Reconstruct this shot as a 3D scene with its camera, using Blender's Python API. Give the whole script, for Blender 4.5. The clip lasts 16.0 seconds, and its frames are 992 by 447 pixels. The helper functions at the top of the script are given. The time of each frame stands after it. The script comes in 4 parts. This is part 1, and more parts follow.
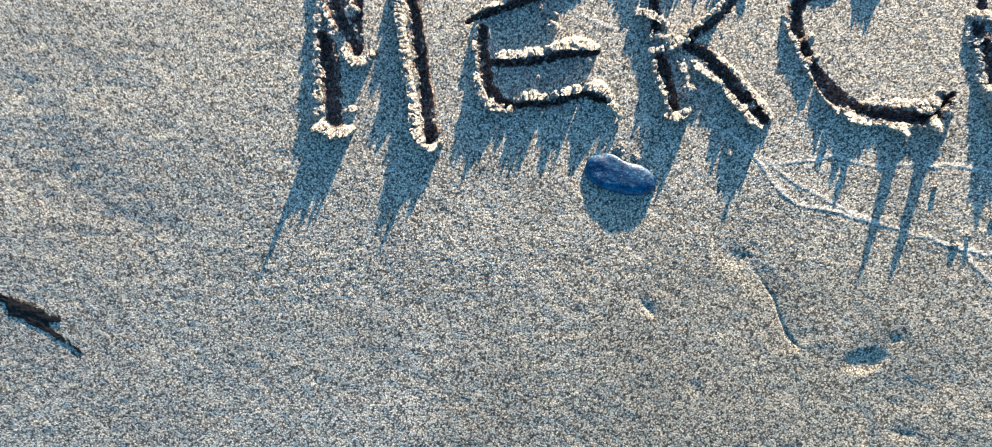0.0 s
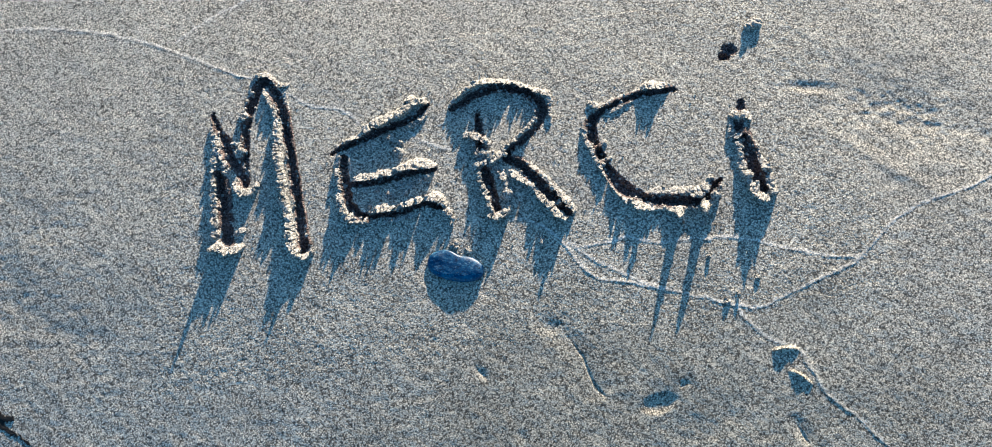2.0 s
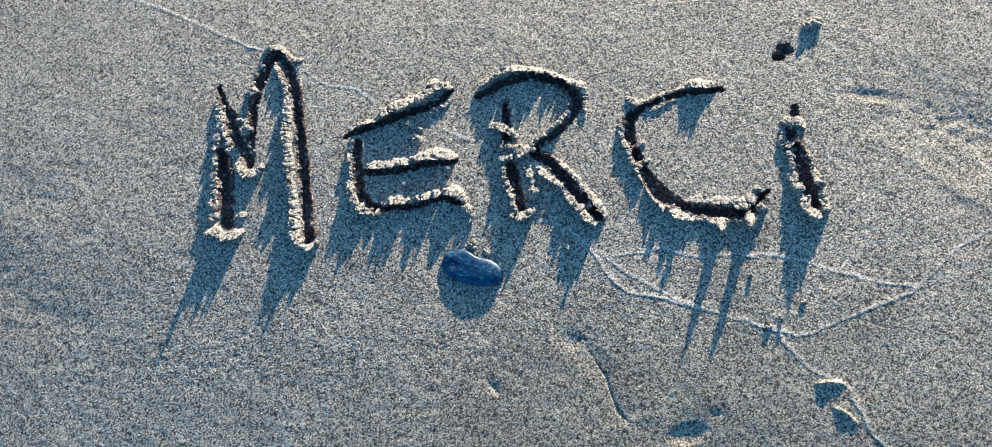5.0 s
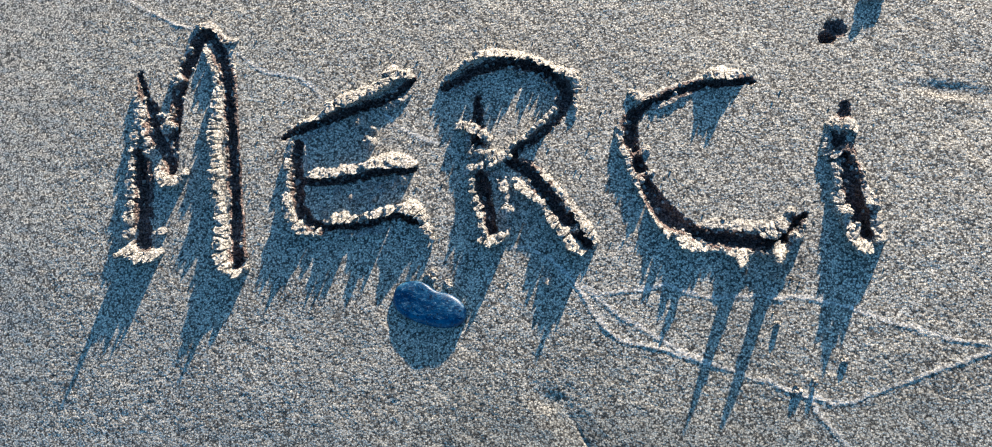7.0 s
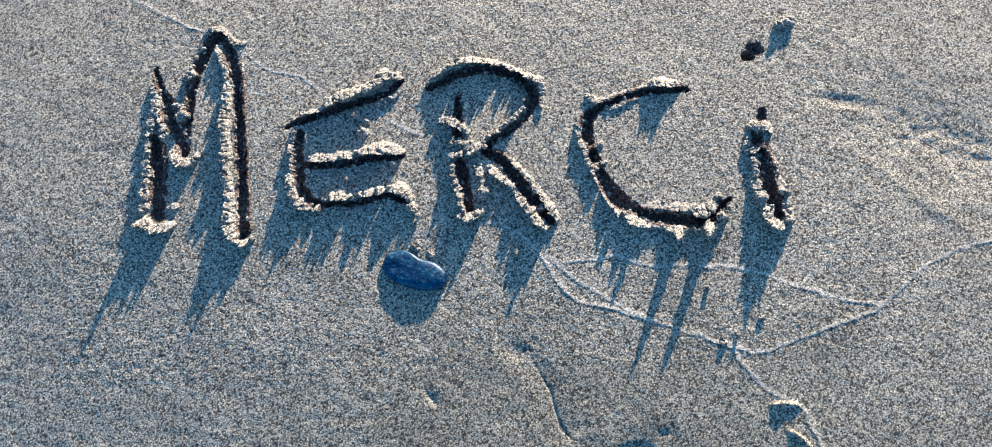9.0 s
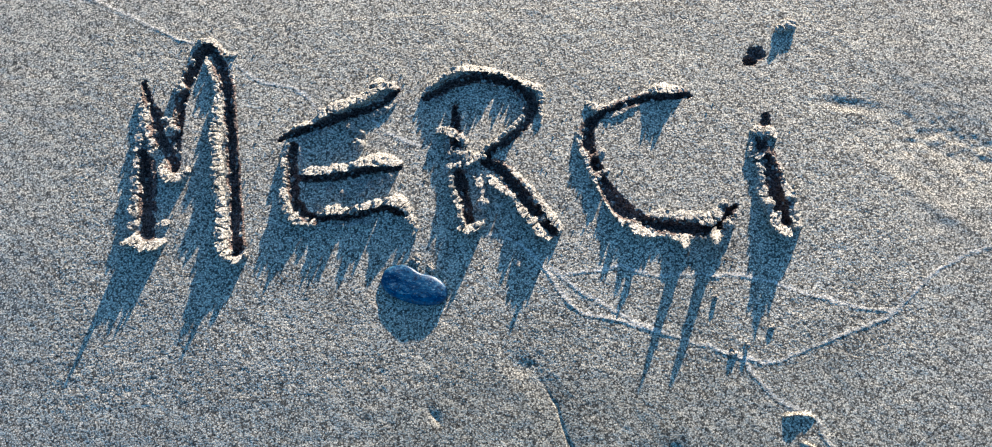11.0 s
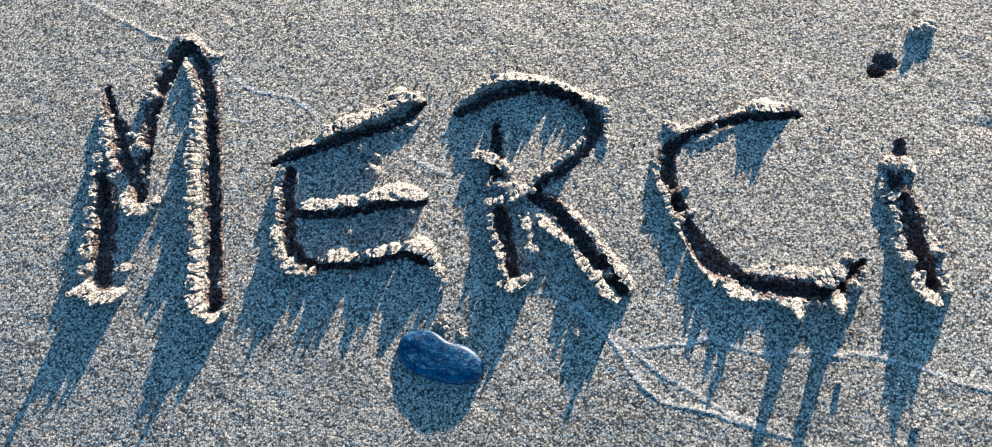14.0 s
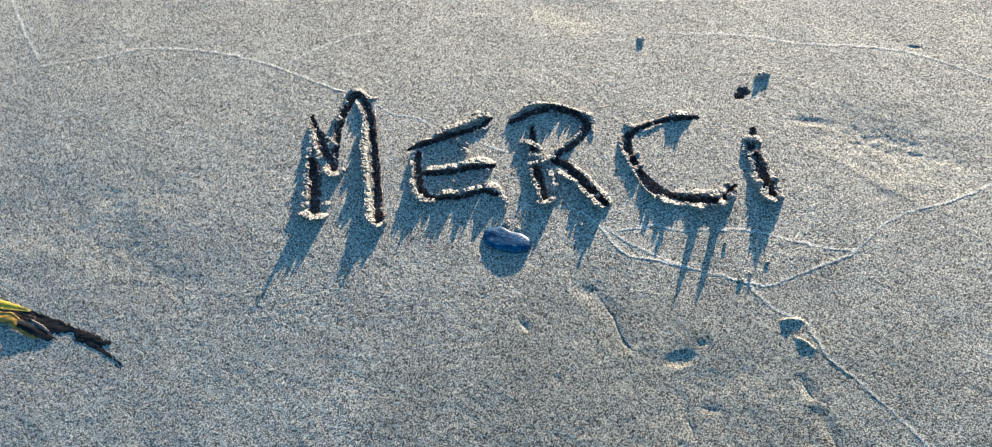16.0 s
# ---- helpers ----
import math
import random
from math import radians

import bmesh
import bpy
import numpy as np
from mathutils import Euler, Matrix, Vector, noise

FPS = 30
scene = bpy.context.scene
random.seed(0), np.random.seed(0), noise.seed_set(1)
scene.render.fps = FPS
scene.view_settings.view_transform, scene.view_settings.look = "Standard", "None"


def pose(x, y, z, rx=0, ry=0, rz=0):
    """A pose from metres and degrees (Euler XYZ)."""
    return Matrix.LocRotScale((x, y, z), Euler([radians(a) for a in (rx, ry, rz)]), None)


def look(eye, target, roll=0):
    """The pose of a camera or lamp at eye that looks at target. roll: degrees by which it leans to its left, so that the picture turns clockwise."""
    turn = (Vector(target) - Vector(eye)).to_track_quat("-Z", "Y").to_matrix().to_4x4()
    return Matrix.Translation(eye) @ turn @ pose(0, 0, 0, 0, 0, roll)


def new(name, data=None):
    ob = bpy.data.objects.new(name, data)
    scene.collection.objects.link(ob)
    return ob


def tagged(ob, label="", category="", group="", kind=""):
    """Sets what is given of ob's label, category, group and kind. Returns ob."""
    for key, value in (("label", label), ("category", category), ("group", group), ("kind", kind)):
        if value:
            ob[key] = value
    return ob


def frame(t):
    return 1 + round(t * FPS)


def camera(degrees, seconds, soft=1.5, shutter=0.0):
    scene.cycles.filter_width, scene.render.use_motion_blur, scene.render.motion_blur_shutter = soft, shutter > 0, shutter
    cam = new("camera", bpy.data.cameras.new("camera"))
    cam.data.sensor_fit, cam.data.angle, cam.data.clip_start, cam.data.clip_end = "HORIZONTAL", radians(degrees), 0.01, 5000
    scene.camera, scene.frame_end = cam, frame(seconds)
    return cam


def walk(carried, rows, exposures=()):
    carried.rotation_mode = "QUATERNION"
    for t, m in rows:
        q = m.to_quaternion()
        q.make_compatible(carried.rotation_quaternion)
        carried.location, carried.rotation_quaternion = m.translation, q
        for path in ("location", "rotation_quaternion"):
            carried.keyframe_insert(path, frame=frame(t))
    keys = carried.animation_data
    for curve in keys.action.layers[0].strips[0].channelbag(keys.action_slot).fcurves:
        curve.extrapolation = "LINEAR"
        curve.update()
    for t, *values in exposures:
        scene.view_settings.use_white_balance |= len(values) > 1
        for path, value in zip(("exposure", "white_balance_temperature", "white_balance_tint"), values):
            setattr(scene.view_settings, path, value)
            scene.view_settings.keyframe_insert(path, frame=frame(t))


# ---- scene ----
cam = camera(64.6, 16.0, soft=1.0, shutter=0.1)
PATH = [
    (0, (-0.182, -0.229, 0.782), (-0.21, 0.131, -1.185), -8.0),
    (0.1, (-0.170, -0.245, 0.826), (-0.219, 0.156, -1.133), -11.2),
    (0.3, (-0.145, -0.309, 0.862), (-0.192, 0.145, -1.085), -11.4),
    (0.4, (-0.124, -0.294, 0.892), (-0.205, 0.097, -1.067), -17.5),
    (0.5, (-0.124, -0.327, 0.903), (-0.155, 0.157, -1.037), -9.7),
    (0.6, (-0.107, -0.308, 0.917), (-0.110, 0.142, -1.032), -6.2),
    (0.8, (-0.053, -0.307, 0.949), (-0.099, 0.192, -0.988), -11.5),
    (1, (-0.013, -0.32, 0.974), (-0.037, 0.297, -0.929), -9.8),
    (1.2, (0.015, -0.315, 0.987), (-0.045, 0.324, -0.907), -13.5),
    (1.5, (0.027, -0.31, 0.978), (-0.05, 0.319, -0.919), -15.6),
    (1.8, (0.033, -0.305, 0.959), (-0.064, 0.277, -0.953), -18.4),
    (2, (0.028, -0.285, 0.96), (-0.039, 0.292, -0.954), -14.7),
    (2.2, (0.031, -0.297, 0.952), (-0.059, 0.312, -0.951), -15.8),
    (2.5, (0.006, -0.303, 0.93), (-0.036, 0.339, -0.964), -10.7),
    (2.7, (0.005, -0.293, 0.919), (-0.029, 0.312, -0.988), -8.6),
    (2.8, (0.003, -0.317, 0.913), (-0.054, 0.351, -0.972), -11.2),
    (3, (0.006, -0.292, 0.926), (-0.065, 0.289, -0.986), -14.6),
    (3.2, (-0.018, -0.326, 0.924), (-0.079, 0.300, -0.974), -11.9),
    (3.3, (-0.046, -0.318, 0.926), (-0.099, 0.288, -0.979), -11.9),
    (3.5, (-0.059, -0.335, 0.924), (-0.163, 0.26, -0.983), -16.0),
    (3.6, (-0.078, -0.317, 0.924), (-0.152, 0.214, -1.002), -13.4),
    (3.8, (-0.077, -0.304, 0.940), (-0.148, 0.207, -0.992), -12.5),
    (4, (-0.048, -0.306, 0.963), (-0.105, 0.32, -0.936), -10.5),
    (4.2, (-0.026, -0.312, 0.954), (-0.081, 0.347, -0.934), -10.1),
    (4.5, (0.007, -0.269, 0.942), (-0.086, 0.305, -0.972), -15.1),
    (4.7, (0.007, -0.26, 0.921), (-0.074, 0.299, -0.997), -13.5),
    (6.8, (0.087, -0.124, 0.724), (-0.152, 0.335, -1.208), -30.5),
    (7, (0.09, -0.13, 0.725), (-0.144, 0.299, -1.215), -31.7),
    (7.2, (0.084, -0.130, 0.737), (-0.153, 0.343, -1.192), -30.2),
    (7.3, (0.068, -0.122, 0.749), (-0.170, 0.295, -1.193), -33.1),
    (7.5, (0.061, -0.17, 0.766), (-0.146, 0.389, -1.144), -24.1),
    (7.6, (0.078, -0.149, 0.778), (-0.164, 0.329, -1.149), -30.7),
    (7.8, (0.071, -0.186, 0.777), (-0.157, 0.276, -1.155), -30.7),
    (7.9, (0.068, -0.179, 0.786), (-0.133, 0.233, -1.160), -30.5),
    (8, (0.079, -0.184, 0.803), (-0.097, 0.28, -1.135), -24.8),
    (8.1, (0.076, -0.179, 0.814), (-0.057, 0.310, -1.121), -18.7),
    (8.2, (0.072, -0.190, 0.820), (-0.031, 0.360, -1.100), -13.6),
    (8.4, (0.058, -0.180, 0.832), (-0.042, 0.352, -1.093), -14.1),
    (8.5, (0.054, -0.204, 0.832), (-0.044, 0.34, -1.09), -14.2),
    (8.8, (0.057, -0.232, 0.842), (-0.003, 0.351, -1.070), -8.7),
    (9, (0.06, -0.221, 0.836), (-0.015, 0.301, -1.093), -10.9),
    (9.2, (0.055, -0.203, 0.837), (-0.006, 0.319, -1.093), -9.6),
    (9.5, (0.041, -0.218, 0.824), (0.008, 0.318, -1.102), -5.6),
    (9.7, (0.038, -0.21, 0.828), (0.007, 0.335, -1.096), -5.5),
    (11.8, (0.049, -0.218, 0.808), (-0.009, 0.335, -1.113), -11.2),
    (12, (0.048, -0.211, 0.812), (-0.012, 0.342, -1.109), -11.7),
    (12.2, (0.045, -0.203, 0.808), (-0.014, 0.359, -1.110), -11.2),
    (12.5, (0.063, -0.166, 0.797), (-0.076, 0.383, -1.121), -19.4),
    (12.6, (0.049, -0.172, 0.773), (-0.028, 0.404, -1.141), -12.9),
    (12.8, (0.046, -0.171, 0.713), (-0.039, 0.362, -1.213), -13.8),
    (13, (0.03, -0.159, 0.689), (-0.074, 0.366, -1.238), -15.4),
    (13.2, (0.013, -0.152, 0.669), (-0.067, 0.384, -1.256), -10.8),
    (13.3, (0.017, -0.150, 0.661), (-0.078, 0.403, -1.259), -11.8),
    (13.5, (0.021, -0.14, 0.656), (-0.066, 0.404, -1.266), -11.8),
    (13.8, (0.021, -0.133, 0.646), (-0.072, 0.435, -1.270), -11.9),
    (14, (0.018, -0.123, 0.641), (-0.078, 0.447, -1.273), -12.1),
    (14.2, (0.019, -0.117, 0.635), (-0.067, 0.459, -1.278), -10.7),
    (14.5, (0.021, -0.119, 0.629), (-0.054, 0.482, -1.277), -9.1),
    (14.7, (0.018, -0.147, 0.637), (-0.069, 0.434, -1.275), -10.7),
    (14.8, (0.013, -0.159, 0.658), (-0.074, 0.394, -1.263), -11.3),
    (14.9, (0.018, -0.170, 0.692), (-0.074, 0.395, -1.225), -11.3),
    (15, (0.014, -0.198, 0.729), (-0.037, 0.405, -1.177), -7.2),
    (15.1, (0.028, -0.256, 0.774), (-0.046, 0.484, -1.082), -9.0),
    (15.2, (0.036, -0.281, 0.824), (-0.034, 0.451, -1.036), -9.3),
    (15.3, (0.021, -0.335, 0.862), (-0.028, 0.432, -0.985), -8.4),
    (15.4, (0.004, -0.401, 0.89), (-0.034, 0.371, -0.954), -7.8),
    (15.5, (-0.027, -0.48, 0.898), (-0.038, 0.319, -0.936), -5.5),
    (15.6, (-0.035, -0.515, 0.93), (-0.042, 0.21, -0.933), -4.0),
    (15.7, (-0.034, -0.525, 0.980), (-0.105, 0.234, -0.869), -7.9),
    (15.8, (-0.052, -0.562, 0.986), (-0.096, 0.252, -0.84), -4.9),
    (15.9, (-0.051, -0.601, 0.988), (-0.094, 0.368, -0.761), -5.4),
    (16, (-0.044, -0.602, 1.015), (-0.102, 0.4, -0.715), -7.4),
]
walk(cam, [(t, look(*row)) for t, *row in PATH], [(0, 2.25, 3970, 0), (0.5, 2.15, 3920, 0), (1, 1.97, 3800, 1), (2, 1.86, 3760, 0), (3, 1.80, 3750, 0), (4, 1.79, 3750, 0), (4.5, 1.78, 3750, 0), (7, 1.75, 3800, 2), (7.5, 1.85, 3790, 2), (8, 1.83, 3780, 2), (9.5, 1.80, 3790, 3), (12, 1.82, 3730, 1), (13, 1.88, 3750, 1), (13.5, 1.88, 3740, 2), (14, 1.85, 3790, 2), (15, 1.86, 3810, 3), (15.5, 1.97, 3800, 0), (16, 1.98, 3790, -1)])

# ---- world and sun ----
SUN_EL, SUN_AZ = 9.0, 23.0          # degrees above the horizon; degrees from +y towards +x
world = bpy.data.worlds.new("sky")
scene.world = world
world.use_nodes = True
wn = world.node_tree.nodes
sky = wn.new("ShaderNodeTexSky")
sky.sky_type, sky.sun_disc = "NISHITA", False
sky.ozone_density = 0.6
sky.sun_elevation, sky.sun_rotation = radians(SUN_EL), radians(SUN_AZ)
wn["Background"].inputs["Strength"].default_value = 0.0465
world.node_tree.links.new(sky.outputs["Color"], wn["Background"].inputs["Color"])

sun_data = bpy.data.lights.new("sun", "SUN")
sun_data.energy, sun_data.angle, sun_data.color = 5.0, radians(0.8), (1.0, 0.55, 0.25)
sun = new("sun", sun_data)
to_sun = Vector((math.sin(radians(SUN_AZ)) * math.cos(radians(SUN_EL)),
                 math.cos(radians(SUN_AZ)) * math.cos(radians(SUN_EL)), math.sin(radians(SUN_EL))))
sun.matrix_world = look(to_sun * 50, (0, 0, 0))


# ---- materials ----
def material(name):
    m = bpy.data.materials.new(name)
    m.use_nodes = True
    return m, m.node_tree.nodes, m.node_tree.links, m.node_tree.nodes["Principled BSDF"]


def ramp(nodes, stops):
    r = nodes.new("ShaderNodeValToRGB")
    while len(r.color_ramp.elements) < len(stops):
        r.color_ramp.elements.new(0.5)
    for e, (p, c) in zip(r.color_ramp.elements, stops):
        e.position, e.color = p, (*c, 1)
    return r


def noise_tex(nodes, links, where, scale, detail=2.0, rough=0.5):
    n = nodes.new("ShaderNodeTexNoise")
    n.inputs["Scale"].default_value, n.inputs["Detail"].default_value = scale, detail
    n.inputs["Roughness"].default_value = rough
    links.new(where, n.inputs["Vector"])
    return n


def mix(nodes, links, a, b, fac, how="MIX"):
    n = nodes.new("ShaderNodeMix")
    n.data_type, n.blend_type = "RGBA", how
    for socket, value in ((n.inputs["Factor"], fac), (n.inputs["A"], a), (n.inputs["B"], b)):
        if isinstance(value, (int, float)):
            socket.default_value = value
        elif isinstance(value, tuple):
            socket.default_value = (*value, 1)
        else:
            links.new(value, socket)
    return n.outputs["Result"]


def sand_material(name, dry, pale, dark, grain_depth, rough=0.85, speckle=0.96):
    """Quartz sand: light and dark grains, blotches of damp, and a relief of grains."""
    m, n, l, b = material(name)
    place = n.new("ShaderNodeNewGeometry").outputs["Position"]
    blot = noise_tex(n, l, place, 9.0, 4.0, 0.6)
    base = mix(n, l, dry, pale, ramp_fac(n, l, blot.outputs["Fac"], 0.38, 0.66))
    stain = noise_tex(n, l, place, 38.0, 3.0, 0.6)
    base = mix(n, l, base, dark, ramp_fac(n, l, stain.outputs["Fac"], 0.58, 0.95))
    # a patch that is still damp, with a vague edge
    spread = n.new("ShaderNodeMapping")
    spread.inputs["Location"].default_value = (-0.20, 0.92, 0.0)
    spread.inputs["Scale"].default_value = (1.7, 2.4, 0.0)
    l.new(place, spread.inputs["Vector"])
    far = n.new("ShaderNodeVectorMath")
    far.operation = "LENGTH"
    l.new(spread.outputs["Vector"], far.inputs[0])
    edge = n.new("ShaderNodeMath")
    edge.operation = "MULTIPLY_ADD"
    edge.inputs[1].default_value = 0.9
    l.new(blot.outputs["Fac"], edge.inputs[0])
    l.new(far.outputs["Value"], edge.inputs[2])
    base = mix(n, l, base, (0.82, 0.82, 0.79), ramp_fac(n, l, edge.outputs["Value"], 1.35, 0.85), "MULTIPLY")
    # grains of many shades, with gaps between them
    shake = noise_tex(n, l, place, 900.0, 1.0, 0.5)
    grains = n.new("ShaderNodeTexVoronoi")
    grains.inputs["Scale"].default_value = 620.0
    moved = mix(n, l, place, shake.outputs["Color"], 0.0012, "ADD")
    l.new(moved, grains.inputs["Vector"])
    shade = n.new("ShaderNodeSeparateColor")
    l.new(grains.outputs["Color"], shade.inputs["Color"])
    tint = ramp(n, [(0.0, (0.18, 0.177, 0.174)), (0.20, (0.52, 0.513, 0.506)), (0.38, (1.44, 1.425, 1.406)), (0.75, (2.02, 2.0, 1.97)), (1.0, (2.65, 2.61, 2.57))])
    l.new(shade.outputs["Red"], tint.inputs["Fac"])
    col = mix(n, l, base, tint.outputs["Color"], speckle, "MULTIPLY")
    gaps = ramp(n, [(0.34, (1.0, 1.0, 1.0)), (0.74, (0.26, 0.254, 0.247))])
    l.new(grains.outputs["Distance"], gaps.inputs["Fac"])
    col = mix(n, l, col, gaps.outputs["Color"], speckle, "MULTIPLY")
    l.new(col, b.inputs["Base Color"])
    b.inputs["Roughness"].default_value = rough
    b.inputs["Specular IOR Level"].default_value = 0.3
    relief = noise_tex(n, l, place, 360.0, 1.5, 0.5)
    rounded = n.new("ShaderNodeMath")
    rounded.operation = "MULTIPLY_ADD"
    rounded.inputs[1].default_value = -0.55
    l.new(grains.outputs["Distance"], rounded.inputs[0])
    l.new(relief.outputs["Fac"], rounded.inputs[2])
    bump = n.new("ShaderNodeBump")
    bump.inputs["Strength"].default_value, bump.inputs["Distance"].default_value = 1.0, grain_depth
    l.new(rounded.outputs["Value"], bump.inputs["Height"])
    l.new(bump.outputs["Normal"], b.inputs["Normal"])
    return m


def ramp_fac(n, l, value, lo, hi):
    r = n.new("ShaderNodeMapRange")
    r.inputs["From Min"].default_value, r.inputs["From Max"].default_value = lo, hi
    l.new(value, r.inputs["Value"])
    return r.outputs["Result"]


SAND = sand_material("dry_sand", (0.36, 0.335, 0.245), (0.43, 0.40, 0.29), (0.25, 0.23, 0.165), 0.00025, 0.85, 0.96)
CRUST = sand_material("crumbled_sand", (0.295, 0.280, 0.222), (0.355, 0.338, 0.270), (0.195, 0.184, 0.145), 0.0005, 0.85, 0.80)
PALE = sand_material("pale_fine_sand", (0.50, 0.47, 0.362), (0.58, 0.548, 0.43), (0.41, 0.388, 0.294), 0.00030, 0.85, 0.62)
# damp in the trenches; on wall sides the dark tone also stands for shade
DAMP_SHADED = sand_material("damp_shaded_sand", (0.105, 0.079, 0.060), (0.145, 0.110, 0.083), (0.066, 0.050, 0.038), 0.0010, 0.8)


def stone_material():
    m, n, l, b = material("blue_slate")
    place = n.new("ShaderNodeNewGeometry").outputs["Position"]
    cloud = noise_tex(n, l, place, 110.0, 6.0, 0.75)
    r = ramp(n, [(0.36, (0.002, 0.018, 0.062)), (0.50, (0.007, 0.048, 0.122)), (0.62, (0.048, 0.125, 0.205))])
    l.new(cloud.outputs["Fac"], r.inputs["Fac"])
    turn = n.new("ShaderNodeMapping")
    turn.inputs["Rotation"].default_value = (0, 0, radians(35))
    turn.inputs["Scale"].default_value = (0.75, 1.3, 1.0)
    l.new(place, turn.inputs["Vector"])
    scratch = noise_tex(n, l, turn.outputs["Vector"], 330.0, 3.0, 0.6)
    col = mix(n, l, r.outputs["Color"], (0.13, 0.22, 0.29), ramp_fac(n, l, scratch.outputs["Fac"], 0.55, 0.78))
    salt = noise_tex(n, l, place, 380.0, 3.0, 0.65)
    col = mix(n, l, col, (0.20, 0.30, 0.38), ramp_fac(n, l, salt.outputs["Fac"], 0.59, 0.72))
    pits = noise_tex(n, l, place, 420.0, 2.0, 0.6)
    col = mix(n, l, col, (0.002, 0.010, 0.026), ramp_fac(n, l, pits.outputs["Fac"], 0.46, 0.30))
    l.new(col, b.inputs["Base Color"])
    b.inputs["Roughness"].default_value = 0.42
    bump = n.new("ShaderNodeBump")
    bump.inputs["Strength"].default_value, bump.inputs["Distance"].default_value = 0.7, 0.0006
    l.new(scratch.outputs["Fac"], bump.inputs["Height"])
    l.new(bump.outputs["Normal"], b.inputs["Normal"])
    return m


def weed_material(name, low, high, rough, scale=60.0):
    m, n, l, b = material(name)
    place = n.new("ShaderNodeNewGeometry").outputs["Position"]
    turn = n.new("ShaderNodeMapping")
    turn.inputs["Rotation"].default_value = (0, 0, radians(27))
    turn.inputs["Scale"].default_value = (0.25, 1.6, 1.0)
    l.new(place, turn.inputs["Vector"])
    streak = noise_tex(n, l, turn.outputs["Vector"], scale, 4.0, 0.6)
    r = ramp(n, [(0.32, low), (0.68, high)])
    l.new(streak.outputs["Fac"], r.inputs["Fac"])
    l.new(r.outputs["Color"], b.inputs["Base Color"])
    b.inputs["Roughness"].default_value = rough
    bump = n.new("ShaderNodeBump")
    bump.inputs["Strength"].default_value, bump.inputs["Distance"].default_value = 0.7, 0.001
    l.new(streak.outputs["Fac"], bump.inputs["Height"])
    l.new(bump.outputs["Normal"], b.inputs["Normal"])
    return m


STONE = stone_material()
WEED_YELLOW = weed_material("yellow_weed", (0.33, 0.235, 0.005), (0.64, 0.54, 0.012), 0.55)
WEED_BROWN = weed_material("brown_weed", (0.012, 0.008, 0.003), (0.10, 0.055, 0.010), 0.5, 90.0)
WEED_ORANGE = weed_material("orange_weed", (0.16, 0.085, 0.008), (0.56, 0.36, 0.02), 0.5, 90.0)
WEED_PALE = weed_material("bleached_weed", (0.10, 0.07, 0.045), (0.34, 0.27, 0.20), 0.7, 160.0)
WEED_BLACK = weed_material("rotten_weed", (0.0025, 0.0025, 0.0018), (0.009, 0.0085, 0.005), 0.95, 120.0)


# ---- noise and curves, on arrays ----
def hashed(ix, iy, seed):
    h = (ix.astype(np.int64) * 374761393 + iy.astype(np.int64) * 668265263 + seed * 1442695041) & 0xFFFFFFFF
    h = ((h ^ (h >> 13)) * 1274126177) & 0xFFFFFFFF
    return ((h ^ (h >> 16)) & 0xFFFFFF) / float(0xFFFFFF)


def smooth_noise(x, y, size, seed):
    """Value noise from -1 to 1 with cells of that size."""
    u, v = x / size, y / size
    i, j = np.floor(u), np.floor(v)
    a, b = u - i, v - j
    a, b = a * a * (3 - 2 * a), b * b * (3 - 2 * b)
    lo = hashed(i, j, seed) * (1 - a) + hashed(i + 1, j, seed) * a
    hi = hashed(i, j + 1, seed) * (1 - a) + hashed(i + 1, j + 1, seed) * a
    return 2 * (lo * (1 - b) + hi * b) - 1


def layered(x, y, size, seed, layers=3, keep=0.5):
    return sum(keep ** k * smooth_noise(x + 17.3 * k, y - 9.1 * k, size / 2 ** k, seed + k) for k in range(layers))


def lumps(x, y, size, seed):
    """Rounded lumps, 0 to 1, packed like crumbs of that size."""
    i, j = np.floor(x / size), np.floor(y / size)
    best = np.full(x.shape, 9.0)
    for di in (-1, 0, 1):
        for dj in (-1, 0, 1):
            cx = (i + di + 0.15 + 0.7 * hashed(i + di, j + dj, seed)) * size
            cy = (j + dj + 0.15 + 0.7 * hashed(i + di, j + dj, seed + 7)) * size
            rad = size * (0.45 + 0.5 * hashed(i + di, j + dj, seed + 13))
            best = np.minimum(best, ((x - cx) ** 2 + (y - cy) ** 2) / rad ** 2)
    return np.sqrt(np.clip(1 - best, 0, 1))


def smoothed(points, step=0.0012):
    """A curve through the points, sampled every step."""
    p = np.array(points, float)
    p = np.vstack([2 * p[0] - p[1], p, 2 * p[-1] - p[-2]])
    out = []
    for k in range(1, len(p) - 2):
        n = max(2, int(np.hypot(*(p[k + 1] - p[k])) / step))
        t = (np.arange(n) / n)[:, None]
        out.append(0.5 * (2 * p[k] + (p[k + 1] - p[k - 1]) * t + (2 * p[k - 1] - 5 * p[k] + 4 * p[k + 1] - p[k + 2]) * t ** 2
                          + (3 * p[k] - p[k - 1] - 3 * p[k + 1] + p[k + 2]) * t ** 3))
    return np.vstack(out + [p[-2:-1]])


FINE, K = 0.0004, 3      # the sand is meshed at K times this step, and at the step itself where letters are cut into it


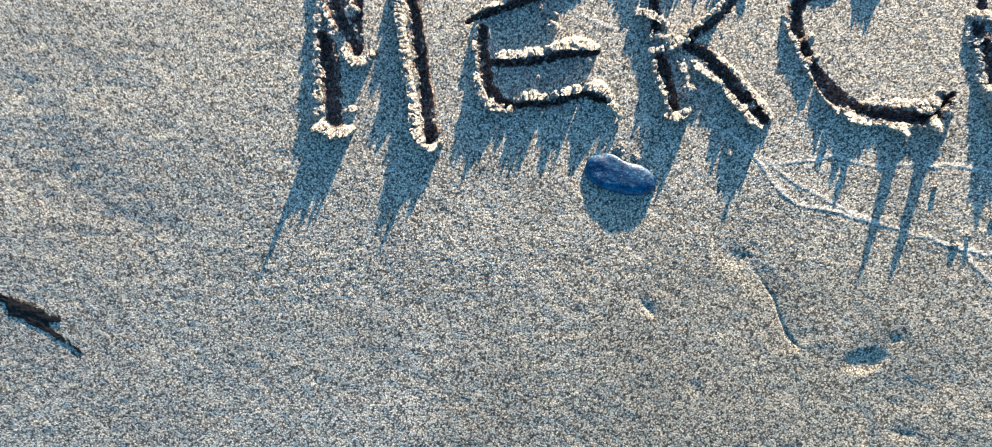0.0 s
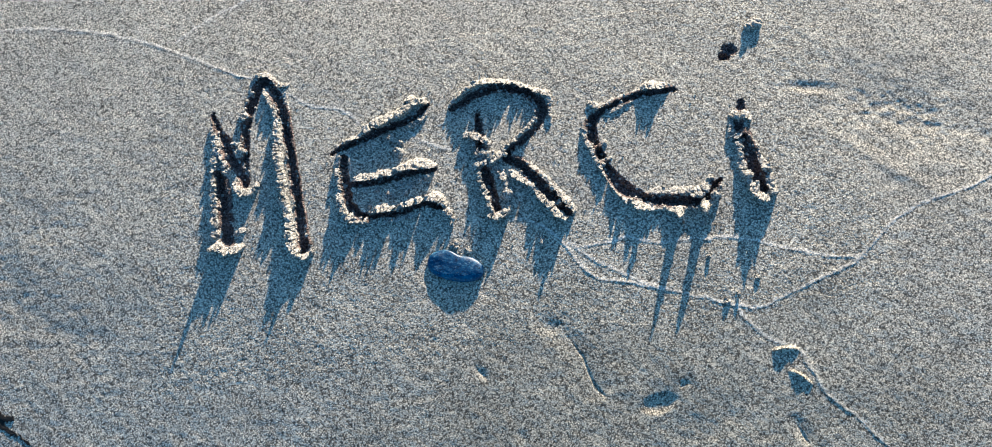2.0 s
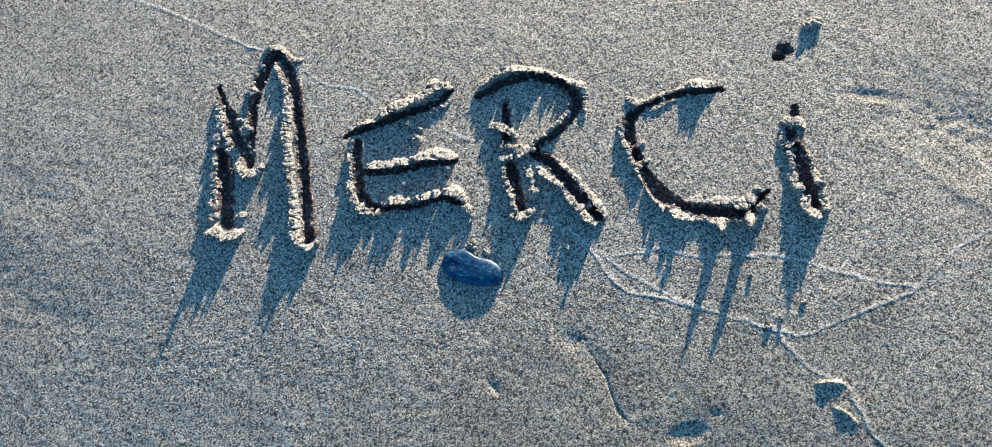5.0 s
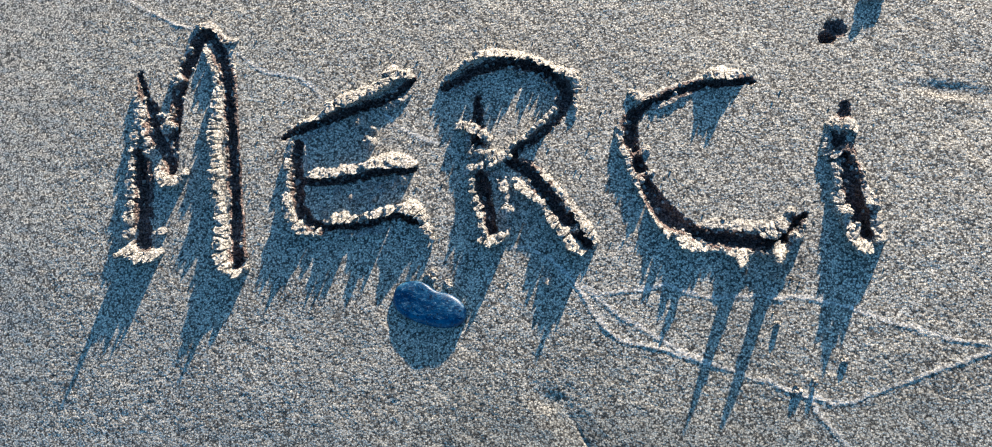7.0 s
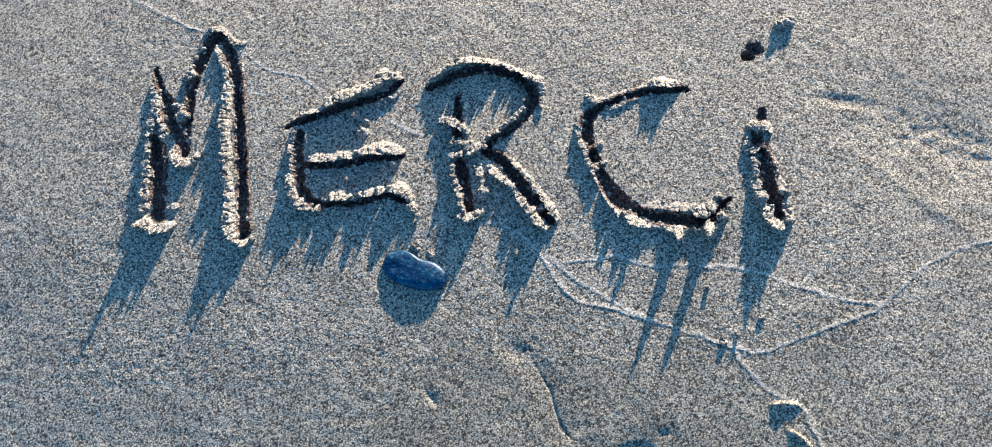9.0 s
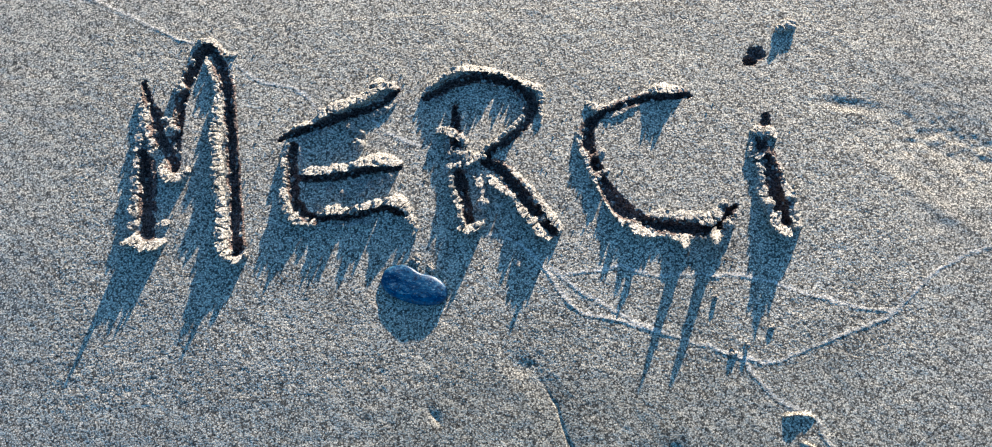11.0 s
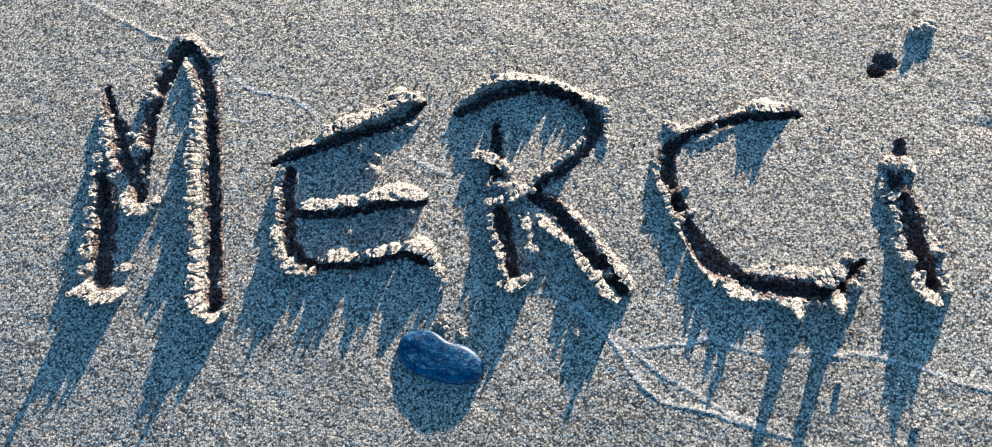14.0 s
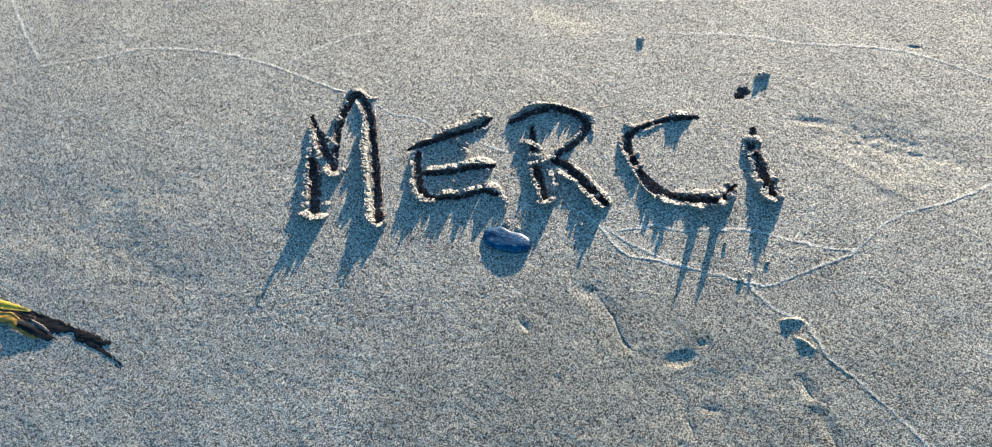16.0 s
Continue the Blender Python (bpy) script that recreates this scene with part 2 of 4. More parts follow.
def axis(lo, core_lo, core_hi, hi, wide_lo, wide_hi):
    """Coordinates, fine in the core and ever wider out to the horizon, and which of them the coarser mesh uses."""
    cells = round((core_hi - core_lo) / (FINE * K)) * K
    mid = core_lo + FINE * np.arange(cells + 1)

    def outward(start, stop, wide):
        v, step, got = start, FINE * K, []
        while v < 2600:
            step = min(step * 1.12, wide) if v < stop else step * 1.3
            v += step
            got.append(v)
        return np.array(got)
    before, after = -outward(-core_lo, -lo, wide_lo)[::-1], outward(mid[-1], hi, wide_hi)
    n = len(before)
    used = np.concatenate([np.arange(n), n + np.arange(0, cells + 1, K), n + cells + 1 + np.arange(len(after))])
    return np.concatenate([before, mid, after]), used, slice(n, n + cells)


XS, USED_X, CORE_X = axis(-1.00, -0.456, 0.468, 0.80, 0.0027, 0.0027)
YS, USED_Y, CORE_Y = axis(-0.46, -0.150, 0.282, 0.58, 0.0017, 0.0026)
GX, GY = np.meshgrid(XS, YS)
HEIGHT = np.zeros(GX.shape)
OWNER = np.zeros(GX.shape, int)      # which thing a place of the sand belongs to
CORE = (CORE_Y, CORE_X)


def window(lo, hi):
    """The part of the sheet from lo to hi."""
    return (slice(np.searchsorted(YS, lo[1]), np.searchsorted(YS, hi[1])), slice(np.searchsorted(XS, lo[0]), np.searchsorted(XS, hi[0])))


def along(points, reach):
    """For the sheet round a curve: the window, the distance from it (positive to its left), the length along it, its whole length and its samples."""
    c = smoothed(points, 0.003)
    w = window(c.min(0) - reach, c.max(0) + reach)
    x, y = GX[w], GY[w]
    s = np.concatenate([[0], np.cumsum(np.hypot(*np.diff(c, axis=0).T))])
    best, where, side = np.full(x.shape, 1e9), np.zeros(x.shape), np.ones(x.shape)
    for k in range(len(c) - 1):
        (ax, ay), (bx, by) = c[k], c[k + 1]
        lx, ly = bx - ax, by - ay
        f = np.clip(((x - ax) * lx + (y - ay) * ly) / (lx * lx + ly * ly), 0, 1)
        d = (x - ax - f * lx) ** 2 + (y - ay - f * ly) ** 2
        m = d < best
        best[m], where[m] = d[m], (s[k] + f * (s[k + 1] - s[k]))[m]
        side[m] = np.where(lx * (y - ay) - ly * (x - ax) >= 0, 1.0, -1.0)[m]
    return w, np.sqrt(best) * side, where, s[-1], c


# ---- the sheet of sand: swells, hollows, swash lines, prints ----
HEIGHT += 0.05 * layered(GX, GY, 14.0, 3, 2) * np.clip((np.hypot(GX, GY) - 2) / 12, 0, 1)
# a low swell added under the word, across the light, to grade its brightness
lean, across = GX * 0.39 + GY * 0.92, GX * 0.92 - GY * 0.39
HEIGHT += 0.059 * (np.exp(-lean ** 2 / 0.72) * np.exp(-across ** 2 / 9.0) - 1)
n_ = window((-1.6, -1.4), (1.6, 1.4))
HEIGHT[n_] += 0.0015 * layered(GX[n_], GY[n_], 0.42, 11, 2) + 0.00036 * layered(GX[n_], GY[n_], 0.06, 21, 2) \
    + 0.00023 * layered(GX[n_], GY[n_], 0.009, 31, 2)


def hollow(cx, cy, long, short, turn, depth, edge=2.0):
    """A worn-down hollow, an ellipse turned by so many degrees."""
    w = window((cx - 3 * long, cy - 3 * long), (cx + 3 * long, cy + 3 * long))
    x, y, a = GX[w] - cx, GY[w] - cy, radians(turn)
    u, v = (x * math.cos(a) + y * math.sin(a)) / long, (y * math.cos(a) - x * math.sin(a)) / short
    r = np.sqrt(u * u + v * v) * (1 + 0.18 * layered(GX[w], GY[w], 0.03, 77, 2))
    HEIGHT[w] -= depth * np.exp(-r ** edge)
    return w, r


w, pit = hollow(0.532, 0.070, 0.100, 0.050, -28, 0.0032)
HEIGHT[w] += 0.0010 * layered(GX[w], GY[w], 0.010, 83, 2) * np.exp(-(pit / 0.72) ** 2)      # pitted bottom
hollow(0.427, 0.129, 0.027, 0.0075, -12, 0.0017, 2.4)
for cx, cy, long, short, turn, depth, no in ((-0.655, 0.000, 0.080, 0.050, -40, 0.0019, 84), (-0.56, -0.075, 0.050, 0.034, -20, 0.0009, 85), (-0.60, 0.085, 0.045, 0.034, -25, 0.0010, 86)):
    w, pit = hollow(cx, cy, long, short, turn, depth)
    HEIGHT[w] += 0.00032 * layered(GX[w], GY[w], 0.014, no, 2) * np.exp(-(pit / 1.2) ** 2)
hollow(-0.80, 0.08, 0.10, 0.07, 20, 0.0024)
hollow(0.080, 0.425, 0.060, 0.046, 0, 0.0034, 3)
hollow(0.637, 0.272, 0.009, 0.0030, -15, 0.0022, 3)
hollow(0.497, 0.004, 0.075, 0.009, -42, -0.0009)
hollow(-0.062, -0.050, 0.046, 0.032, -15, 0.0022, 4)
hollow(0.160, -0.300, 0.070, 0.060, 10, 0.0020, 2)

PIECES = []      # (number, name) of the pieces of the sheet that are parts of the ground


def piece(name):
    PIECES.append((len(PIECES) + 1, name))
    return len(PIECES)


def swash_line(points, high, half=0.0015):
    """A low winding ridge of fine sand, left by the edge of a wave: gentle on one side, crumbly on the other."""
    w, q, s, total, c = along(points, 0.02)
    toward = 1 if c[-1, 0] > c[0, 0] else -1      # its gentle side is the sunny one
    q = toward * q + 0.0016 * layered(GX[w], GY[w], 0.014, 41, 2) + 0.0005 * layered(GX[w], GY[w], 0.005, 42, 2)
    up = high * (0.8 + 0.45 * smooth_noise(s, 0 * s, 0.018, 5)) * np.clip(np.minimum(s, total - s) / 0.01 + 0.2, 0, 1)
    HEIGHT[w] += up * np.exp(-(q / np.where(q > 0, 2.2 * half, 1.05 * half)) ** 2) * (0.8 + 0.4 * lumps(GX[w], GY[w], 0.0045, 91))
    k = piece("swash_line")
    OWNER[w][(q > -0.6 * half) & (q < 1.8 * half + 0.0008 * layered(GX[w], GY[w], 0.006, 43, 2))] = k


swash_line([(-0.976, 0.567), (-0.923, 0.469), (-0.879, 0.398)], 0.00041)
swash_line([(-0.875, 0.385), (-0.763, 0.393), (-0.70, 0.405), (-0.643, 0.400), (-0.560, 0.383), (-0.487, 0.355), (-0.418, 0.321), (-0.365, 0.288), (-0.315, 0.262)], 0.00051)
swash_line([(-0.423, 0.339), (-0.382, 0.365), (-0.324, 0.391), (-0.275, 0.404)], 0.00038)
swash_line([(-0.265, 0.229), (-0.232, 0.207), (-0.202, 0.199), (-0.184, 0.186), (-0.169, 0.170)], 0.00033)
swash_line([(-0.105, 0.147), (-0.081, 0.127), (-0.055, 0.115)], 0.00025)
swash_line([(0.016, 0.007), (0.034, 0.002), (0.059, -0.016), (0.077, -0.040), (0.088, -0.062), (0.108, -0.084), (0.134, -0.092), (0.173, -0.105), (0.205, -0.118), (0.258, -0.138), (0.289, -0.150)], 0.00051)
swash_line([(0.289, -0.150), (0.317, -0.144), (0.373, -0.126), (0.431, -0.106), (0.476, -0.071), (0.516, -0.051), (0.573, -0.039), (0.642, -0.017), (0.74, 0.03)], 0.00051)
swash_line([(0.080, -0.036), (0.098, -0.043), (0.133, -0.041), (0.159, -0.040), (0.195, -0.052), (0.251, -0.055), (0.298, -0.063), (0.340, -0.080), (0.388, -0.097), (0.428, -0.105)], 0.00041)
swash_line([(0.267, -0.141), (0.283, -0.170), (0.304, -0.192), (0.329, -0.205), (0.341, -0.235), (0.350, -0.262), (0.378, -0.291), (0.405, -0.326), (0.428, -0.360), (0.450, -0.398), (0.476, -0.440)], 0.00051)
swash_line([(0.223, 0.348), (0.282, 0.336), (0.338, 0.331), (0.390, 0.317), (0.439, 0.300), (0.490, 0.290), (0.541, 0.282), (0.610, 0.266), (0.663, 0.238), (0.729, 0.195), (0.80, 0.15)], 0.00038)
swash_line([(0.085, -0.040), (0.104, -0.058), (0.128, -0.074), (0.160, -0.096), (0.185, -0.108)], 0.00038)


def trough(points, far, near, depth, crack):
    """A shallow mark pressed into the sand: it slopes down to a crack from its left and up again on its right."""
    w, q, s, total, c = along(points, 0.05)
    q = q + 0.0012 * layered(GX[w], GY[w], 0.012, 61, 2)
    ends = np.clip(np.minimum(s, total - s) / 0.012, 0, 1) ** 0.7
    HEIGHT[w] -= ends * (depth * np.exp(-(q / np.where(q > 0, far, near)) ** 2) + crack * np.clip(2.4 * s / total - 0.6, 0, 1) * np.exp(-(q / 0.0015) ** 2))
    OWNER[w][(np.abs(q) < 0.005) & (ends > 0)] = piece("dent")


def lip(points, half, high):
    """A flake of sand that was pushed up along a curve."""
    w, q, s, total, c = along(points, 0.03)
    d = np.abs(q) * (1 + 0.25 * layered(GX[w], GY[w], 0.009, 65, 2)) / half
    HEIGHT[w] += high * np.clip(np.minimum(s, total - s) / 0.006 + 0.45, 0, 1) * np.exp(-d ** 3) * (0.85 + 0.3 * smooth_noise(s, 0 * s, 0.01, 6))
    OWNER[w][d < 1.25] = piece("lip")


def scoop(cx, cy, long, short, turn, depth):
    w, r = hollow(cx, cy, long, short, turn, depth, 5.0)
    OWNER[w][r < 1.05] = piece("dent")


trough([(-0.060, -0.166), (-0.051, -0.177), (-0.040, -0.191)], 0.006, 0.005, 0.0008, 0.0009)
trough([(0.031, -0.147), (0.043, -0.138), (0.056, -0.146), (0.071, -0.166), (0.080, -0.193), (0.086, -0.214), (0.097, -0.230)], 0.016, 0.013, 0.0010, 0.0011)
hollow(0.044, -0.136, 0.013, 0.008, -20, 0.0009, 2)
trough([(-0.020, -0.252), (-0.002, -0.267)], 0.007, 0.006, 0.0006, 0.0002)
trough([(0.307, -0.277), (0.311, -0.296), (0.319, -0.315)], 0.010, 0.007, 0.0013, 0.0012)
trough([(0.314, -0.322), (0.303, -0.351), (0.293, -0.377)], 0.010, 0.008, 0.0012, 0.0011)
trough([(0.320, -0.322), (0.332, -0.374), (0.342, -0.414)], 0.010, 0.007, 0.0012, 0.0007)
trough([(0.320, -0.319), (0.341, -0.317)], 0.005, 0.005, 0.0003, 0.0004)
trough([(0.147, -0.286), (0.151, -0.316), (0.160, -0.355)], 0.011, 0.008, 0.0008, 0.0006)
trough([(0.165, -0.307), (0.179, -0.314), (0.200, -0.319)], 0.007, 0.006, 0.0006, 0.0004)
trough([(0.191, -0.219), (0.200, -0.230)], 0.007, 0.005, 0.0006, 0.0007)
trough([(0.149, -0.270), (0.198, -0.284), (0.260, -0.262)], 0.020, 0.014, 0.0007, 0.0000)
trough([(0.374, 0.056), (0.379, 0.046)], 0.004, 0.004, 0.0006, 0.0004)
scoop(0.158, -0.245, 0.0170, 0.0088, 8, 0.0021)
scoop(0.190, -0.226, 0.0050, 0.0036, 40, 0.0009)
lip([(0.302, -0.2025), (0.311, -0.2015), (0.321, -0.2025), (0.328, -0.2045)], 0.0023, 0.0048)
lip([(0.316, -0.229), (0.326, -0.235), (0.335, -0.246)], 0.0023, 0.0038)

# ---- the letters drawn into the sand, in millimetres ----
RIDGE = 0.00069
hang = np.zeros(GX.shape)      # how far a wall leans away from the sun, for its height
dig = np.zeros(GX.shape)
beside = np.zeros(GX.shape, bool)      # the torn inner sides of the walls, coloured dark as if in shade
pile = np.zeros(GX.shape)
over = np.zeros(GX.shape)      # what has fallen into the trenches
groove_of, ridge_of = np.zeros(GX.shape, int), np.zeros(GX.shape, int)      # the nearest of each kind
groove_far, ridge_far = np.full(GX.shape, 9.0), np.full(GX.shape, 9.0)


def claim(w, distance, no, far, of):
    m = distance < far[w]
    far[w][m], of[w][m] = distance[m], no


STROKES = []      # (letter, kind, number, curve, half widths, heights)
now = ""


def letter(name):
    global now
    now = name


def groove(points, half, depth):
    """A trench: its curve, half widths along it, and depth."""
    no = 100 + len(STROKES)
    w, q, s, total, c = along(np.array(points) * 0.001, 0.02)
    x, y = GX[w], GY[w]
    wide = 0.001 * np.interp(s / total, np.linspace(0, 1, len(half)), half)
    block = np.floor((s + 0.003 * layered(x, y, 0.010, no, 2)) / 0.0078 + 40 * (q > 0))
    wide = wide * (1.04 + 0.10 * smooth_noise(s, np.sign(q) * 5.0, 0.012, no)) - 0.0022 * np.clip(hashed(block, block * 0 + no, 4) - 0.55, 0, 1) / 0.45      # blocks hang over its edges
    u = (np.abs(q) + 0.0011 * layered(x, y, 0.006, no + 4, 2) + 0.0006 * layered(x, y, 0.002, no + 5, 2)) / wide
    down = 0.001 * depth * np.clip((1.12 - u) / 0.55, 0, 1) ** 0.8 * (0.85 + 0.25 * smooth_noise(s, 0 * s, 0.02, no + 9))
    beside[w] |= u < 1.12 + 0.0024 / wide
    claim(w, np.abs(q) - wide, no, groove_far, groove_of)
    m = down > dig[w]
    dig[w][m] = down[m]
    OWNER[w][m & (down > 0.0002)] = no
    STROKES.append((now, "groove", no, c, np.array(half) * 0.001, (0,)))


def ridge(points, half, high, fallen=False, leaning=0.85):
    """A wall of sand thrown up beside a trench: its curve, half widths and heights along it. It breaks into uneven slabs. A fallen one lies across a trench."""
    no = 100 + len(STROKES)
    w, q, s, total, c = along(np.array(points) * 0.001, 0.018)
    x, y = GX[w], GY[w]
    wide = 0.001 * np.interp(s / total, np.linspace(0, 1, len(half)), half)
    crest = RIDGE * np.interp(s / total, np.linspace(0, 1, len(high)), high)
    turned = np.gradient(c, axis=0)
    turned = (turned[:, 0] * 0.92 - turned[:, 1] * 0.39) / np.hypot(*turned.T)
    facing = np.interp(s, np.linspace(0, total, len(c)), turned)      # 1 or -1 where the light falls across it, 0 where it falls along it
    run = s + 0.0035 * layered(x, y, 0.012, no, 2)
    slab = np.floor(run / 0.0125)
    gap = np.abs((run / 0.0125) % 1 - 0.5) * 2
    tall = 0.78 + 0.40 * hashed(slab, slab * 0 + no, 5)
    tall = tall * (1 - 0.6 * np.clip((gap - 0.74) / 0.2, 0, 1) * hashed(slab, slab * 0 + no, 9))
    tall = tall * (1 + 0.20 * (0.35 + 0.65 * np.abs(facing)) * layered(x, y, 0.0046, no + 2, 2))
    slot = np.floor(s / 0.0028 + 0.9 * layered(x, y, 0.005, no + 12, 2))
    tall = tall * np.where(hashed(slot, slot * 0 + no, 12) > 0.98 - 0.07 * np.abs(facing), 0.80, 1.0)      # narrow gaps let the light through
    shift = 0.0016 * (hashed(slab, slab * 0 + no, 8) - 0.5) * np.clip(wide / 0.004, 0, 1)
    bulge = wide * (1 - 0.22 * np.clip((gap - 0.6) / 0.4, 0, 1) + 0.10 * smooth_noise(s, np.sign(q) * 5.0, 0.010, no + 3))
    u = (np.abs(q + shift) + 0.0008 * layered(x, y, 0.005, no + 4, 2) + 0.0004 * layered(x, y, 0.0018, no + 7, 2)) / bulge
    sunward = np.clip(q / bulge, -1, 1) * facing      # it slopes up from the sunny side, and is steep on the other
    up = crest * tall * np.clip((1.14 - u) / 0.42, 0, 1) ** 0.75 * (1 - 0.42 * sunward)
    claim(w, np.abs(q) - wide, no, ridge_far, ridge_of)
    pile_ = over if fallen else pile
    m = up > pile_[w]
    pile_[w][m] = up[m]
    hang[w][m] = (leaning * np.abs(facing))[m]
    OWNER[w][m & (up > 0.0004)] = no
    STROKES.append((now, "ridge", no, c, np.array(half) * 0.001, np.array(high) * 0.001))


HEAPS = []      # (number of the wall that it belongs to, place, radius)


def heap(x, y, rad, high):
    """A clod that fell beside the strokes: place, radius and height."""
    x, y, rad, high = x * 0.001, y * 0.001, rad * 0.001, high * 0.001
    w = window((x - 3 * rad, y - 3 * rad), (x + 3 * rad, y + 3 * rad))
    r = np.hypot(GX[w] - x, GY[w] - y) * (1 + 0.22 * layered(GX[w], GY[w], 0.006, 71, 2)) / rad
    up = high * np.clip(1.3 - r, 0, 1) ** 0.6
    m = up > over[w]
    over[w][m] = up[m]
    last = max((t for t in STROKES if t[0] == now and t[1] == "ridge"), key=lambda t: -np.hypot(*(t[3] - (x, y)).T).min())
    OWNER[w][m & (up > 0.0004)] = last[2]
    HEAPS.append((last[2], x, y, rad))


letter("M")
groove([(-365.4, 128.5), (-360.2, 102), (-357.6, 73.5), (-355.9, 51.2), (-354.9, 34.8)], (5.7, 6.7, 7.8, 7.8), 11)
groove([(-370.4, 216.7), (-363.7, 197.3), (-355.3, 178.2), (-350.2, 160.8), (-344.5, 147.2), (-336.1, 130.1), (-328.2, 111)], (3.1, 4.1, 7.8, 7.3, 5.7), 10)
groove([(-328.2, 111), (-327.7, 135.6), (-327.3, 156.6), (-326.6, 174.9), (-323.9, 191.5), (-317.8, 214), (-309.8, 237.5), (-300.9, 253.5)], (4.7, 4.7, 4.7, 5.2, 5.7), 10)
groove([(-300.9, 253.5), (-294.1, 255.8), (-285.2, 244.7), (-277.2, 222.8), (-272.1, 193.9), (-267.4, 156.8), (-264.2, 120.9), (-260.1, 74.9), (-257.7, 41.7), (-255, 9.5)], (5.7, 6.2, 5.7, 5.7, 6.2, 6.2, 6.2), 12)
ridge([(-369.5, 203.5), (-369.6, 191), (-368.3, 177.3), (-367.2, 165), (-368.6, 154.2), (-370, 139.3), (-370.8, 124.6), (-370.7, 107.1), (-370.2, 91.1), (-370.7, 74.2), (-370.3, 59.2), (-371.8, 45.5)], (3.1, 4.1, 4.1, 4.7, 4.1, 4.7, 4.7, 5.2, 5.2, 5.7), (4.5, 6.7, 5.6, 7.8, 6.7, 6.7, 7.8, 7.8, 9, 10.1))
ridge([(-370.4, 29.4), (-361.9, 31.2), (-352.5, 25.5), (-339.3, 22.8)], (5.7, 6.7, 6.7, 5.2), (13, 14, 13, 9))
ridge([(-361.5, 160.4), (-355.7, 146.8), (-354.5, 133.1), (-355.1, 124.3)], (3.1, 3.6, 4.7, 3.1), (5, 5, 6, 3), True)
ridge([(-342.9, 112.5), (-337, 105.3), (-328.5, 99.2), (-320.4, 97.1), (-313.3, 103.1)], (3.1, 4.7, 5.2, 5.2, 4.7), (5, 8, 9, 9, 7))
ridge([(-331, 158.9), (-330.8, 172.3), (-330, 184.5), (-327.3, 200.6), (-324.9, 214.5), (-321.1, 227.1), (-316.2, 241.1), (-312.2, 252.8)], (3.6, 3.1, 3.1, 4.1, 3.6, 3.1, 3.1, 3.1), (7, 4, 4, 6, 5, 4, 4, 4))
ridge([(-309.9, 258), (-304.8, 265.8), (-295.4, 266.6), (-286.4, 259.4), (-278.3, 249.7), (-269.6, 245.3), (-263.3, 246.9)], (3.6, 4.1, 4.7, 4.1, 3.6, 3.1, 2.1), (5, 6, 6, 6, 4, 3, 2))
ridge([(-297.6, 242.7), (-291.8, 232), (-285.7, 217.6), (-282.6, 198.4), (-282.1, 176.7), (-282, 158.5), (-280.8, 140.5), (-279.6, 122.8), (-277.1, 102.5), (-276.1, 86.5), (-275, 69.7), (-272.7, 56.4), (-271.5, 43.3), (-271.8, 29.3), (-268.4, 15.4), (-261.6, 4.7), (-253.1, -1.4), (-246.1, 3)], (2.2, 3, 3, 3, 3.4, 3.8, 3.8, 4.1, 4.1, 4.1, 4.1, 4.1, 4.1, 4.1, 4.1, 4.1, 4.1, 3), (5.6, 6.7, 6.7, 6.7, 9, 11.2, 12.3, 13.4, 11.2, 14.6, 12.3, 13.4, 11.2, 13.4, 14.6, 14.6, 13.4, 7.8))
ridge([(-269.7, 233.2), (-266, 206), (-262.6, 168.5), (-258.3, 120.4), (-254.3, 74.5), (-251.5, 41.3), (-248.8, 14.4)], (2.6, 2.1, 2.1, 2.1, 2.6, 2.6, 3.1), (3, 2, 1.6, 1.6, 2, 2, 3))
ridge([(-341.5, 41.9), (-337.6, 45.6), (-332.1, 45.3)], (3.1, 3.6, 2.6), (4, 6, 3))
ridge([(-354.3, 119), (-350.9, 101.5), (-349.1, 78.6)], (2.6, 2.1, 2.1), (3, 2, 1.5))
heap(-334.1, 153.6, 6.7, 8)
heap(-341.4, 168, 4.1, 5)
heap(-326.1, 206.2, 6.2, 8)
heap(-353.4, 130, 4.7, 6)
heap(-352.6, 151.5, 3.1, 3)
heap(-307.8, 261.7, 4.1, 6)
heap(-369.9, 29.9, 4.1, 19)
heap(-264.4, 8.5, 3.6, 14)
heap(-275.3, 84.9, 3.1, 12)
heap(-270.4, 29.9, 3.1, 13)
letter("E")
groove([(-209.9, 134.9), (-197.9, 139.1), (-181.4, 144.3), (-164.9, 148.3), (-142.9, 156.9), (-120.6, 161.9), (-101.2, 167.1), (-84.5, 177.4), (-77.3, 184.5)], (3.1, 3.6, 4.1, 5.2, 5.2, 5.2, 4.7, 3.6), 10)
groove([(-194.9, 126.5), (-195.5, 109.1), (-195, 91.9), (-194, 74.9), (-191, 60.9), (-183.8, 47.4), (-173.8, 39.4)], (4.1, 4.7, 5.2, 5.2, 5.2, 4.7), 10)
groove([(-189.2, 85.4), (-172.9, 85.8), (-151.1, 84.9), (-132.1, 86.3), (-116, 90.2), (-97.1, 91.6), (-78.1, 90.8)], (3.6, 4.1, 4.1, 4.1, 4.1, 4.1), 9)
groove([(-174.8, 38.4), (-154.6, 38.7), (-130.6, 37.7), (-112.2, 42.4), (-93.7, 44.9), (-74.1, 38.8)], (3.6, 4.1, 4.1, 4.1, 4.7, 3.6), 9)
